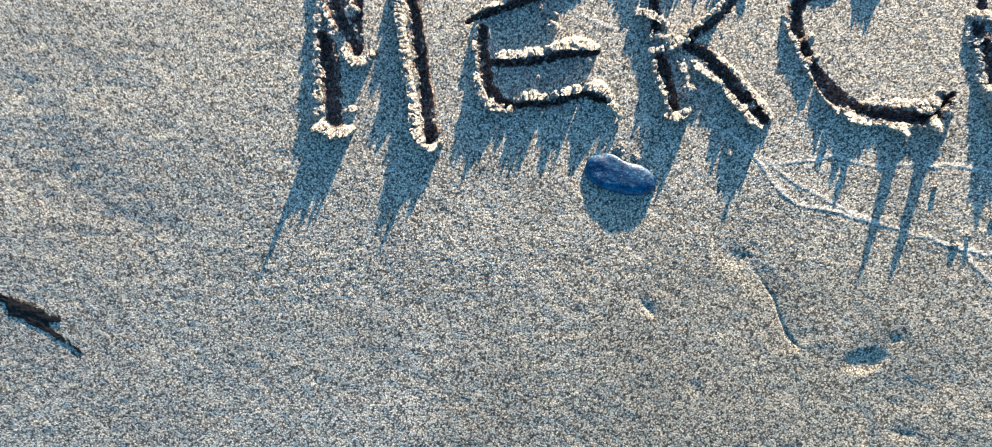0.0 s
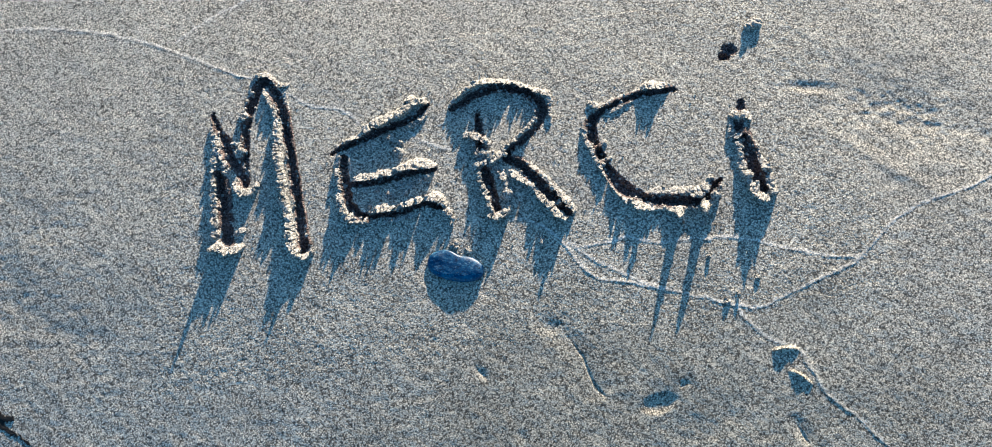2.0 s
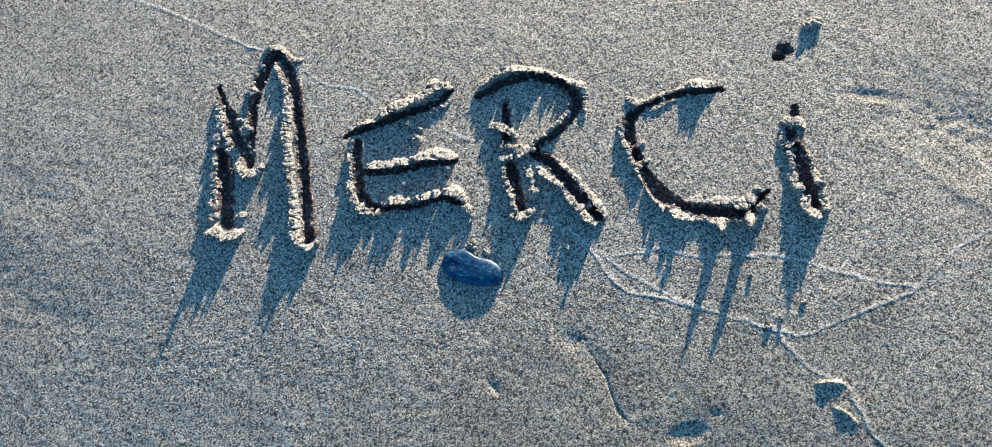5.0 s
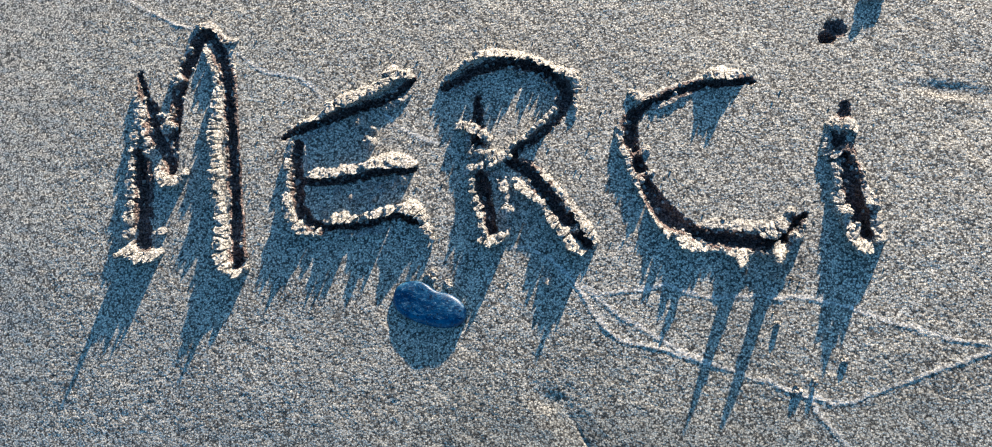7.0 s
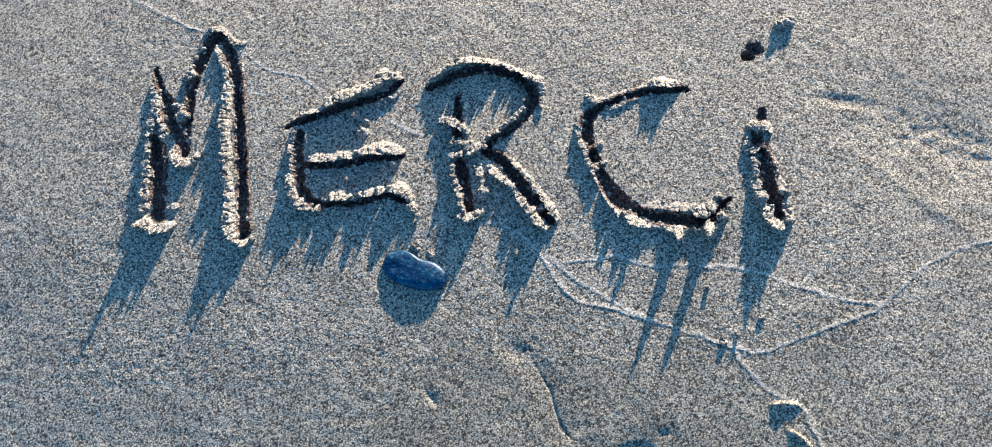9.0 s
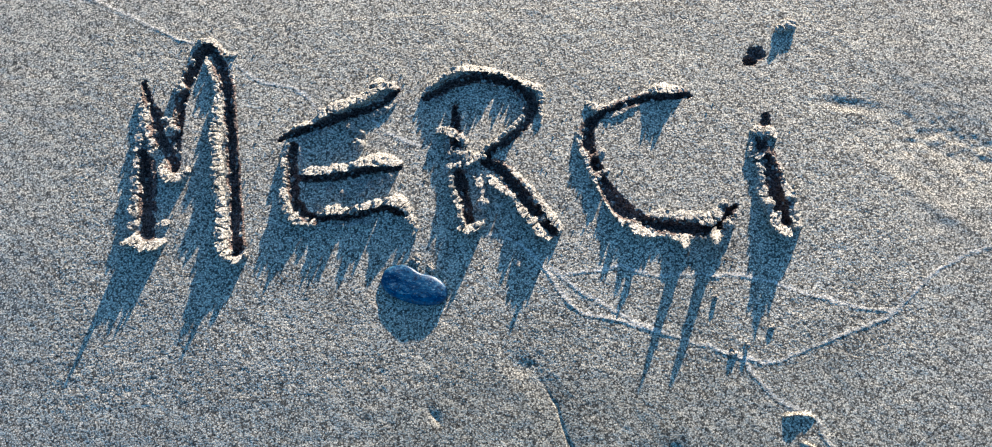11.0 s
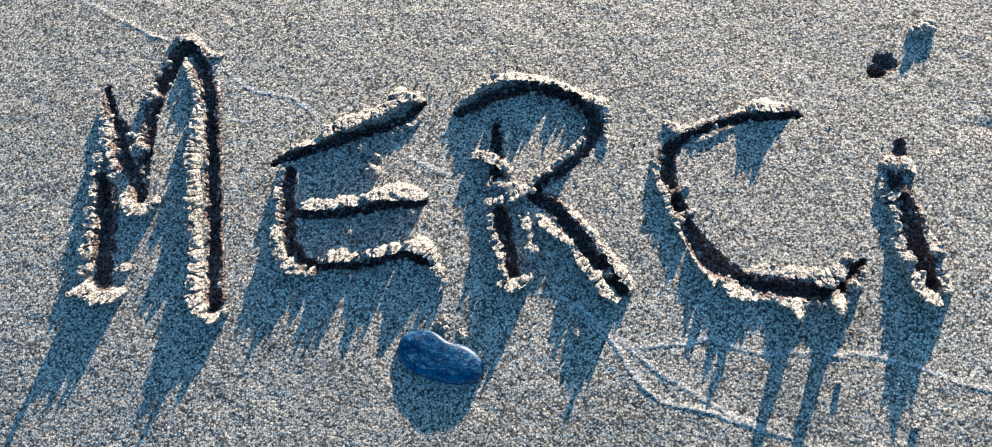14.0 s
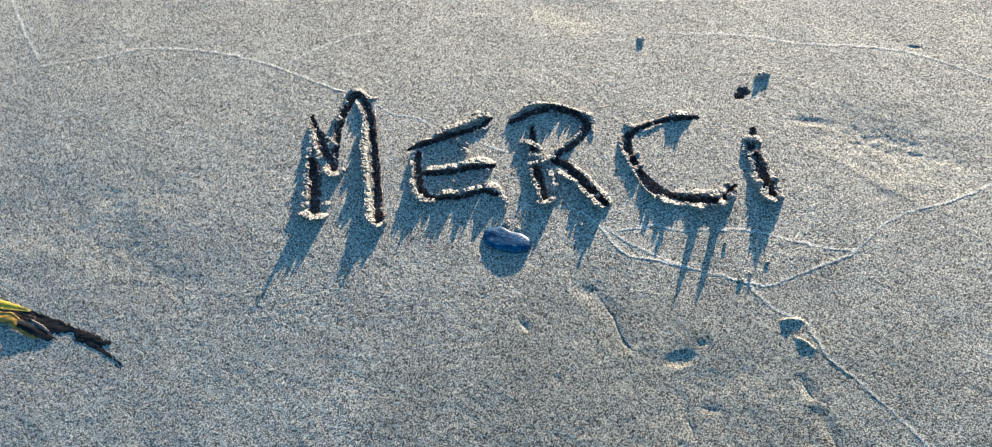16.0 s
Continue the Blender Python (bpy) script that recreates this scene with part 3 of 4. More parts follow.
ridge([(-199, 140.5), (-185.6, 148.8), (-171.9, 152.3), (-162.6, 156.7), (-150.2, 165.8), (-133.7, 172.3), (-117.1, 177.6), (-102.2, 184.3), (-93.3, 191.9)], (2.6, 3.6, 4.4, 7.4, 7.6, 7.2, 6.8, 6.4, 4.4), (5.4, 8.1, 10.8, 13.5, 14.9, 16.2, 16.2, 16.2, 10.8))
ridge([(-103.9, 195.3), (-97.2, 198.8), (-89.2, 192.1), (-81.3, 193), (-75.7, 187.8)], (3.1, 3.6, 4.1, 4.1, 2.6), (6.8, 10.8, 10.8, 9.5, 4.1))
ridge([(-102.4, 155.8), (-91.4, 161.4), (-80.3, 168.8), (-75.9, 174.1)], (2.6, 3.1, 2.6, 1.6), (3, 4, 3, 1.5))
ridge([(-185.2, 132.6), (-172.7, 137.9), (-159, 141.4)], (1.6, 1.6, 1.6), (1.5, 1.5, 1.5))
ridge([(-200.2, 125.8), (-202.9, 116.7), (-202.7, 105.1), (-201.3, 90.8), (-201, 77.9), (-201.9, 65.7), (-196.7, 51.8), (-189.2, 42.3), (-179.8, 35.5), (-169.1, 32.9)], (4.1, 4.1, 5.2, 3.6, 4.1, 5.7, 5.2, 5.7, 3.1, 2.6), (5.8, 6.9, 9.2, 6.9, 8, 11.5, 11.5, 11.5, 6.9, 4.6))
ridge([(-188.5, 132), (-186.5, 117.3), (-185.2, 102.8), (-184.5, 91.3)], (1.6, 1.6, 1.6, 1.6), (1.5, 2, 1.5, 2))
ridge([(-179.5, 93.6), (-166.5, 95.9), (-150.3, 96.3), (-136.8, 96.9), (-128.6, 96)], (4.7, 5.2, 4.7, 4.7, 4.1), (10, 11.2, 11.2, 10, 8.8))
ridge([(-125.2, 95.5), (-117.7, 99.7), (-107, 103.2), (-93.5, 103.2), (-84.3, 99.4), (-75.7, 95.6)], (4.7, 5.2, 5.7, 5.7, 5.2, 3.1), (10, 13.8, 13.8, 13.8, 12.5, 7.5))
ridge([(-162, 41.2), (-153.8, 46.8), (-144.3, 49.1), (-134.7, 48.7)], (3.1, 4.7, 4.7, 3.1), (6, 12, 13.5, 10))
ridge([(-129, 41.8), (-121.7, 46.9), (-111.3, 50.8), (-98.1, 52.4)], (4.1, 4.7, 4.7, 3.6), (9, 13.5, 14.6, 12))
ridge([(-91.3, 50), (-83.9, 53.5), (-76.6, 54.9), (-71.3, 48.1), (-68.1, 38.4), (-65, 28.7)], (3.6, 4.7, 5.2, 4.7, 3.6, 3.6), (10.5, 14.2, 15.4, 13, 8, 6))
ridge([(-147.6, 28.5), (-135.4, 28.1), (-122.3, 30.8), (-109.1, 29.2)], (2.1, 2.6, 3.1, 2.1), (2, 3, 4, 2))
heap(-131.7, 143.3, 5.2, 6)
heap(-121.2, 121.7, 6.2, 6)
heap(-122.3, 75.4, 4.1, 4)
heap(-97.1, 78.7, 4.1, 4.5)
heap(-118.3, 64.1, 3.6, 4)
heap(-153.1, 72.4, 3.6, 3)
heap(-107.3, 70.5, 3.1, 3)
heap(-169.9, 73.8, 2.6, 2.5)
heap(-86.5, 80.5, 4, 4.5)
heap(-110, 76, 3.4, 4)
heap(-117, 134, 4, 4.5)
heap(-139, 66, 3.2, 3)
heap(-171.8, 33.5, 4.1, 5)
heap(-65.4, 28.3, 4.1, 5)
heap(-166.8, 53.2, 3.1, 2.5)
heap(-134, 61.3, 2.6, 2)
heap(-190.1, 42.9, 4.1, 12)
heap(-201.4, 64.4, 3.6, 10)
letter("R")
groove([(-42.5, 172.4), (-31.3, 179.8), (-14.3, 187.7), (2.6, 193.2), (19.6, 196.2), (37.4, 193.5), (53.8, 185.9), (66.6, 175.4), (74.6, 162.8), (75.4, 149.5), (69.1, 134.3), (57.5, 121.8), (43.6, 113.1), (31.4, 105.6), (24.1, 97.9)], (4.1, 4.7, 5.2, 5.7, 5.7, 6.2, 6.2, 6.2, 5.7, 4.7, 4.1, 4.1), 10)
groove([(-10.5, 158.1), (-11.4, 141.9), (-11.2, 124.2), (-12.1, 109.7), (-12.9, 99.5)], (3.6, 4.1, 4.7, 4.7, 4.1), 10)
groove([(-10.1, 81.2), (-8.3, 67.2), (-5.5, 53.4), (-2.7, 39.8), (-1.6, 25.3)], (6.2, 6.2, 5.2, 4.7, 4.7), 10)
groove([(17, 92.5), (27.4, 86.4), (39.1, 75.9), (49, 62.2), (58.7, 48.7), (68.4, 36.5), (76.4, 24.5), (83.4, 13.7), (88.5, 6.2)], (3.6, 6.2, 6.7, 6.7, 7.3, 6.7, 6.2, 5.2), 11)
ridge([(-44.3, 178.5), (-37.5, 186.8), (-26.2, 193.8), (-16, 200.2), (-2.5, 205.2), (13.3, 205.7), (29.9, 201.8), (44.7, 196.1), (59.4, 189.8), (72.3, 183), (83.1, 178.8), (87.3, 167.6), (85.6, 150.8), (83.3, 133.1)], (2.6, 3.6, 4.1, 4.7, 4.1, 3.6, 3.6, 3.6, 3.6, 4.1, 4.1, 3.1, 2.6, 2.1), (7.2, 10.6, 14, 18, 20, 18.5, 18.5, 17.5, 16.5, 15, 10.5, 7.2, 4.8, 2.4), leaning=0.65)
ridge([(-34.7, 170), (-22.9, 178), (-9.9, 184.9), (8.1, 189), (25, 191.3)], (2.1, 2.1, 2.1, 2.1, 2.1), (2, 2, 2, 2, 2))
ridge([(23, 198), (25, 190.4), (33.7, 186.3), (48.1, 183.1), (59.7, 172.7), (65.5, 157.9), (66, 148.2)], (3.1, 3.1, 2.1, 2.6, 3.1, 3.1, 2.1), (4, 3, 2, 3, 3, 3, 2))
ridge([(64.3, 140.8), (55.2, 131.8), (43.9, 122.4), (32.8, 113), (22.8, 103.2), (11.9, 96.8), (1.1, 91.6)], (3.1, 3.6, 4.1, 4.1, 4.7, 5.2, 5.2), (7.2, 9.6, 9.6, 9.6, 10.8, 10.8, 9.6))
ridge([(-30.3, 130.6), (-22.7, 133.8), (-14.1, 129.9), (-6.7, 122.6), (-1.5, 115.4)], (3.1, 4.7, 4.7, 4.1, 3.1), (8, 12, 11, 8, 5), True)
ridge([(-20.2, 122.7), (-19.4, 108.3), (-17.5, 95.7)], (3.1, 3.1, 3.6), (9, 8, 8), True)
ridge([(-24.6, 80.2), (-20.3, 87.8), (-12.7, 90.8), (-4.3, 90.5)], (3.1, 4.1, 4.7, 4.1), (7, 10, 10, 9), True)
ridge([(-17.4, 73.2), (-17.1, 60.5), (-14.7, 51.2), (-9.6, 44.5), (-8.9, 32.8), (-7.1, 22.2)], (3.1, 4.1, 4.1, 4.7, 4.7, 4.7), (9.6, 10.8, 9.6, 12, 12, 12))
ridge([(-8.2, 19), (-0.1, 15.6), (9.2, 18.3), (14.6, 24.4)], (4.7, 5.2, 5.2, 3.6), (9, 12, 11, 6))
ridge([(10, 74.1), (12.8, 64.1), (15.6, 54.1)], (4.7, 4.1, 3.6), (5, 5, 4))
ridge([(29.7, 91), (43.1, 82.1), (55.1, 69.9), (66.7, 53.6), (76.1, 38.7), (83.6, 27.8), (91, 17), (94.4, 7.5)], (2.6, 3.1, 3.6, 4.1, 4.7, 4.7, 5.2, 4.1), (3.6, 4.8, 6, 6, 7.2, 7.2, 9.6, 7.2))
ridge([(23.7, 72.8), (33.2, 62.5), (45.8, 52.3), (52, 43.4), (58.1, 32.5), (67.7, 21.6), (75.2, 10.9), (83.7, 2.3)], (3.1, 3.6, 3.6, 4.1, 5.2, 6.2, 5.7, 4.7), (7.2, 8.4, 8.4, 9.6, 10.8, 10.8, 12, 10.8))
heap(14.1, 40.8, 7.3, 8)
heap(-10.5, 101.9, 5.2, 6)
heap(71.3, 41.5, 4.7, 3)
heap(78.1, 19.9, 4.7, 4)
heap(0.1, 97.6, 5.2, 8)
heap(-3.6, 83.3, 4.1, 4)
heap(4.8, 80.3, 3.6, 3.5)
heap(0.0, 16.1, 4.1, 15)
heap(78.7, 5.2, 4.1, 13)
heap(9.3, 19.4, 3.6, 11)
letter("C")
groove([(252.6, 153.8), (236.6, 155.7), (220.3, 155.2), (203.7, 152.9), (187.1, 150), (170.3, 145.3), (153.4, 138.9), (140.6, 128.8), (135.2, 112.2), (136.3, 94.4)], (4.1, 4.7, 4.7, 4.1, 3.6, 3.6, 4.7, 5.7, 6.2, 5.7), 10)
groove([(139.6, 85.2), (142.8, 75)], (5.7, 5.7), 11)
groove([(145.8, 62.8), (152.4, 45.1), (161, 29.8), (172.2, 19.9), (184, 12.1)], (5.2, 7.3, 7.8, 7.8, 5.7), 12)
groove([(186.2, 8.9), (200.8, 4.7), (218, 1.5), (236.1, -1.2), (254.9, -2.9), (266.7, 2.9), (277.4, 12.9), (284.3, 17.8)], (4.7, 6.2, 6.2, 6.2, 6.2, 5.7, 5.2, 3.6), 12)
ridge([(140, 152.1), (146, 147.1), (156.4, 143.1), (170, 149), (186.8, 154.3), (203.5, 158.4), (219.5, 165), (234.1, 164.3), (248.9, 158.3)], (3.1, 5.7, 4.7, 3.6, 3.1, 3.6, 4.7, 4.7, 3.1), (4, 7, 5, 3, 3, 5, 14, 12, 3))
ridge([(160.3, 133.7), (171.4, 136.8), (186.3, 144.4), (197.4, 146.4)], (2.1, 2.6, 2.6, 2.1), (2, 2.5, 2.5, 1.5))
ridge([(132.1, 124.3), (125.8, 113), (127, 102.6), (131.7, 85.5), (132.9, 75.4), (137.2, 65.3), (142.1, 52.1), (149.7, 35.7), (156.6, 22.8), (165.6, 13), (175.9, 5.4)], (3.6, 4.7, 4.7, 4.7, 3.6, 3.6, 3.6, 4.1, 4.1, 4.7, 4.1), (4, 6, 6, 7, 6, 6, 6, 7, 7, 8, 8))
ridge([(133.5, 90.5), (140.9, 90.2), (147.4, 92.2)], (3.1, 3.1, 2.6), (5, 4, 3), True)
ridge([(135.3, 63.9), (144.9, 65.8), (152.6, 69.9)], (3.1, 2.6, 2.6), (4, 3, 2), True)
ridge([(186.4, 12.8), (194.7, 14.6), (207, 16.2), (214.8, 13.9)], (3.6, 5.2, 4.7, 3.1), (2, 4, 4, 2))
ridge([(218.9, 9.3), (226.3, 12.2), (237.5, 12.8), (248.3, 11.4)], (4.7, 5.7, 4.7, 4.1), (4, 5, 5, 4))
ridge([(248, 5.9), (255.1, 6.7), (263.7, 10.5), (271.6, 16.4)], (5.7, 7.8, 6.7, 4.1), (7, 8, 7, 4), True)
ridge([(175.1, 3.8), (193.1, -3.4), (212.5, -7.2), (230.8, -10.8), (249.5, -11), (266.8, -7.6), (277.2, 2.2), (283.1, 13.3)], (3.6, 3.6, 3.1, 4.7, 4.1, 5.2, 4.7, 3.1), (8, 6, 3.5, 7, 4.5, 9, 7, 4))
heap(227.5, -11.8, 4.8, 21)
heap(259, -10.2, 5.2, 23)
heap(184.5, -0.6, 3.2, 13)
heap(273.6, -0.3, 5.2, 9)
heap(273.4, 22.6, 3.6, 4)
heap(148.5, 91.3, 3.6, 3)
letter("i")
groove([(333.8, 120.8), (333, 113.9)], (4.7, 4.7), 9)
groove([(324.7, 92.5), (322.9, 85.8)], (4.7, 4.7), 7)
groove([(331.2, 79.9), (329.9, 62.2), (329.3, 43.2), (330.3, 27.2), (332.5, 13), (334.9, -0.6)], (4.7, 6.7, 7.3, 7.8, 8.3, 5.7), 11)
ridge([(317.4, 103.9), (325.2, 106.4), (333.4, 105.5), (340.4, 98.4)], (4.1, 5.7, 5.7, 3.6), (6, 8, 8, 5), True)
ridge([(315.4, 97.4), (312.2, 85.1), (313.4, 75.1), (319.8, 75.9), (327, 81.2), (332.9, 79.9), (334.1, 69.9)], (3.1, 3.1, 4.7, 4.1, 4.1, 3.6, 3.1), (5, 5, 8, 7, 6, 6, 4), True)
ridge([(331.6, 63.3), (337.3, 60.9), (338, 48.9), (340.7, 37.1), (344.2, 29.5), (343.9, 18), (344.6, 6.6), (347.3, -4.8)], (4.1, 5.2, 4.7, 5.2, 6.2, 6.7, 6.2, 4.7), (5, 6, 5, 6, 7, 7, 8, 7))
ridge([(316.6, 65.3), (317, 53.3), (316.1, 40.5), (318.2, 24.6), (320, 13.1), (322, 2.8), (327.5, -4.5), (335.5, -8.9)], (4.1, 4.1, 5.2, 6.2, 5.7, 5.2, 5.7, 5.2), (6, 7, 8, 10, 10, 11, 13, 13))
heap(327.4, 100.3, 7.3, 7)
heap(318.8, 20.6, 6.7, 10)
heap(344.7, 26.4, 6.2, 7)
heap(344.6, -5.9, 4.7, 9)
heap(324.8, 2.6, 5.2, 12)
heap(331.1, -8.4, 4.1, 17)
heap(325.6, -3.9, 3.6, 15)

# the dot of the i: a hole of two lobes
DOT = 100 + len(STROKES)
for cx, cy, rad, deep in ((0.3285, 0.1935, 0.0062, 0.014), (0.337, 0.2015, 0.0075, 0.008)):
    w = window((cx - 0.03, cy - 0.03), (cx + 0.03, cy + 0.03))
    r = np.hypot((GX[w] - cx) / 1.1, GY[w] - cy) * (1 + 0.22 * layered(GX[w], GY[w], 0.007, 55, 3)) / rad
    dig[w] = np.maximum(dig[w], deep * np.clip(1.2 - r, 0, 1) ** 0.5 * (r < 1.2))
    OWNER[w][r < 1.35] = DOT

# crumbs on the walls, and what is left of the trenches under them
x, y = GX[CORE], GY[CORE]
wall = np.maximum(pile[CORE] * (1 - np.clip(dig[CORE] / 0.003, 0, 1)), over[CORE])
heaped = np.clip(wall / 0.0045, 0, 1)
crumb = 0.0018 * lumps(x, y, 0.0086, 3) + 0.0007 * lumps(x + 0.31, y - 0.17, 0.0046, 19) + 0.0003 * lumps(x - 0.21, y + 0.27, 0.0024, 37)
trench = dig[CORE] * (1 - np.clip(over[CORE] / 0.003, 0, 1))
bottom = 0.0016 * lumps(x, y, 0.0055, 23) + 0.0008 * lumps(x + 0.2, y, 0.0026, 29)
raised = wall + heaped * (crumb - 0.0012) * (0.5 + 0.5 * np.clip(hang[CORE] / 0.6, 0, 1))
HEIGHT[CORE] += raised - trench + bottom * np.clip(trench / 0.004, 0, 1)
LEANING = np.zeros(GX.shape)      # how far the walls hang over, away from the sun
LEANING[CORE] = hang[CORE] * np.clip(wall, 0, 1)
HEIGHT[CORE] += 0.00022 * (lumps(x, y, 0.0030, 47) - 0.4) * (1 - heaped)      # coarse grains
DAMP_SHADED_AT = np.zeros(GX.shape, bool)
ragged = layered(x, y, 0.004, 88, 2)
# damp trenches, plus low wall sides beside them darkened to stand for shade
DAMP_SHADED_AT[CORE] = (trench > 0.0011 + 0.0006 * ragged) | (beside[CORE] & (wall > 0.0006) & (wall < 0.0036 + 0.0016 * ragged))

# ---- cut the sheet into meshes ----
VX, VY = GX - 0.39 * LEANING, GY - 0.92 * LEANING
by_x = [np.gradient(v, XS, axis=1) for v in (VX, VY, HEIGHT)]
by_y = [np.gradient(v, YS, axis=0) for v in (VX, VY, HEIGHT)]
NORMAL = np.cross(np.stack(by_x, -1), np.stack(by_y, -1))
NORM = (NORMAL / np.maximum(np.linalg.norm(NORMAL, axis=-1), 1e-9)[..., None]).reshape(-1, 3)
VERT = np.stack([VX, VY, HEIGHT], -1).reshape(-1, 3)
NUMBER = np.arange(GX.size).reshape(GX.shape)


def cells(rows, cols):
    """The quads of the sheet between the given rows and columns."""
    n = NUMBER[np.ix_(rows, cols)]
    return np.stack([n[:-1, :-1], n[:-1, 1:], n[1:, 1:], n[1:, :-1]], -1)


# a cell of the coarse mesh that any letter touches is taken out and meshed finely
ny, nx = (CORE_Y.stop - CORE_Y.start) // K, (CORE_X.stop - CORE_X.start) // K
blocks = OWNER[CORE].reshape(ny, K, nx, K).transpose(0, 2, 1, 3).reshape(ny, nx, K * K)
lettered = (blocks >= 100).any(-1)
fill = np.repeat(np.repeat(blocks.max(-1), K, 0), K, 1)
fine_owner = np.where(OWNER[CORE] >= 100, OWNER[CORE], fill) * np.repeat(np.repeat(lettered, K, 0), K, 1)
fine_quads = cells(np.arange(CORE_Y.start, CORE_Y.stop + 1), np.arange(CORE_X.start, CORE_X.stop + 1))
in_letter = fine_owner >= 100
FINE_QUADS, FINE_OWNER, FINE_DAMP_SHADED = fine_quads[in_letter], fine_owner[in_letter], DAMP_SHADED_AT[CORE][in_letter]
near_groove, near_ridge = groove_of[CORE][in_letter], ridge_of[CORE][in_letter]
swap = (FINE_OWNER != DOT) & np.where(FINE_DAMP_SHADED, near_groove > 0, near_ridge > 0)
FINE_OWNER[swap] = np.where(FINE_DAMP_SHADED, near_groove, near_ridge)[swap]


def patches(kinds):
    """Numbers the connected patches of equal kind in a grid (0: none), by joining runs row after row, and counts their cells."""
    edge = np.ones(kinds.shape, bool)
    edge[:, 1:] = kinds[:, 1:] != kinds[:, :-1]
    run = np.cumsum(edge.ravel()).reshape(kinds.shape) - 1
    root = list(range(int(run.max()) + 1))

    def find(k):
        while root[k] != k:
            root[k] = root[root[k]]
            k = root[k]
        return k
    for shift in (-1, 0, 1):
        up, low = kinds[:-1], kinds[1:]
        up_run, low_run = run[:-1], run[1:]
        if shift:
            up, up_run = (up[:, 1:], up_run[:, 1:]) if shift > 0 else (up[:, :-1], up_run[:, :-1])
            low, low_run = (low[:, :-1], low_run[:, :-1]) if shift > 0 else (low[:, 1:], low_run[:, 1:])
        same = (up == low) & (up > 0)
        for i, j in np.unique(np.stack([up_run[same], low_run[same]], 1), axis=0):
            root[find(int(i))] = find(int(j))
    flat = np.array([find(k) for k in range(len(root))])
    number = flat[run]
    return number, np.bincount(number.ravel())


# small patches cut off from their stroke go to the patch beside them
kinds = np.zeros(in_letter.shape, int)
kinds[in_letter] = FINE_OWNER * 2 + FINE_DAMP_SHADED
for _ in range(6):
    PATCH, SIZE = patches(kinds)
    small = (SIZE[PATCH] < 260) & (kinds > 0)
    if not small.any():
        break
    for step in (1, -1):
        for over_rows in (0, 1):
            beside_kind = np.roll(kinds, step, over_rows)
            take = small & (beside_kind > 0) & (beside_kind != kinds) & ~np.roll(small, step, over_rows)
            kinds[take] = beside_kind[take]
            small &= ~take
PATCH, SIZE = patches(kinds)
FINE_OWNER, FINE_DAMP_SHADED, FINE_PATCH = kinds[in_letter] // 2, (kinds[in_letter] % 2).astype(bool), PATCH[in_letter]
coarse_quads = cells(USED_Y, USED_X)
coarse_owner = OWNER[np.ix_(USED_Y[:-1], USED_X[:-1])].copy()
coarse_owner[coarse_owner >= 100] = 0
j0, i0 = np.searchsorted(USED_Y, CORE_Y.start), np.searchsorted(USED_X, CORE_X.start)
coarse_owner[j0:j0 + ny, i0:i0 + nx][lettered] = -1


def sheet(name, quads, mat, parent=None, base=(0, 0, 0)):
    """A mesh of some quads of the sand."""
    used, turned = np.unique(quads, return_inverse=True)
    me = bpy.data.meshes.new(name)
    me.vertices.add(len(used))
    me.vertices.foreach_set("co", (VERT[used] - np.array(base)).astype(np.float32).ravel())
    me.loops.add(quads.size)
    me.loops.foreach_set("vertex_index", turned.ravel().astype(np.int32))
    me.polygons.add(len(quads))
    me.polygons.foreach_set("loop_start", np.arange(0, quads.size, 4, dtype=np.int32))
    me.polygons.foreach_set("loop_total", np.full(len(quads), 4, dtype=np.int32))
    me.update(calc_edges=True)
    me.shade_smooth()
    me.normals_split_custom_set_from_vertices(NORM[used].astype(np.float32))
    me.materials.append(mat)
    ob = new(name, me)
    if parent:
        ob.parent = parent
    return ob


def thing(name, base, label, category, group="", kind=""):
    ob = new(name)
    ob.empty_display_size = 0.02
    ob.location = base
    return tagged(ob, label, category, group, kind)


def part(name, bm, mat, parent=None, label=""):
    me = bpy.data.meshes.new(name)
    bm.to_mesh(me)
    bm.free()
    me.materials.append(mat)
    me.shade_smooth()
    ob = new(name, me)
    if parent:
        ob.parent = parent
    return tagged(ob, label)


ground = sheet("ground", coarse_quads[coarse_owner == 0], SAND)
tagged(ground, "flat damp grey-beige beach sand with faint swash marks", "sand", kind="structure")
for no, name in PIECES:
    if (coarse_owner == no).any():
        sheet(name, coarse_quads[coarse_owner == no], PALE if name == "swash_line" else SAND, ground)


def height_at(x, y):
    i, j = np.searchsorted(XS, x) - 1, np.searchsorted(YS, y) - 1
    return float(HEIGHT[j:j + 2, i:i + 2].mean())


# ---- clods: eight shapes, shared ----
def clod_mesh(seed):
    bm = bmesh.new()
    bmesh.ops.create_icosphere(bm, subdivisions=3, radius=1.0)
    shift = Vector((seed * 3.7, seed * 1.3, seed * 2.1))
    for v in bm.verts:
        n = noise.noise(v.co * 1.1 + shift) * 0.55 - abs(noise.noise(v.co * 2.3 + shift)) * 0.55 - abs(noise.noise(v.co * 4.6 + shift)) * 0.3 + noise.noise(v.co * 9 + shift) * 0.12
        v.co *= 1.15 + n
        v.co.z *= 0.8
    me = bpy.data.meshes.new("sand_clod")
    bm.to_mesh(me)
    bm.free()
    me.materials.append(CRUST)
    me.shade_smooth()
    return me


CLODS = [clod_mesh(k) for k in range(8)]
rng = random.Random(4)


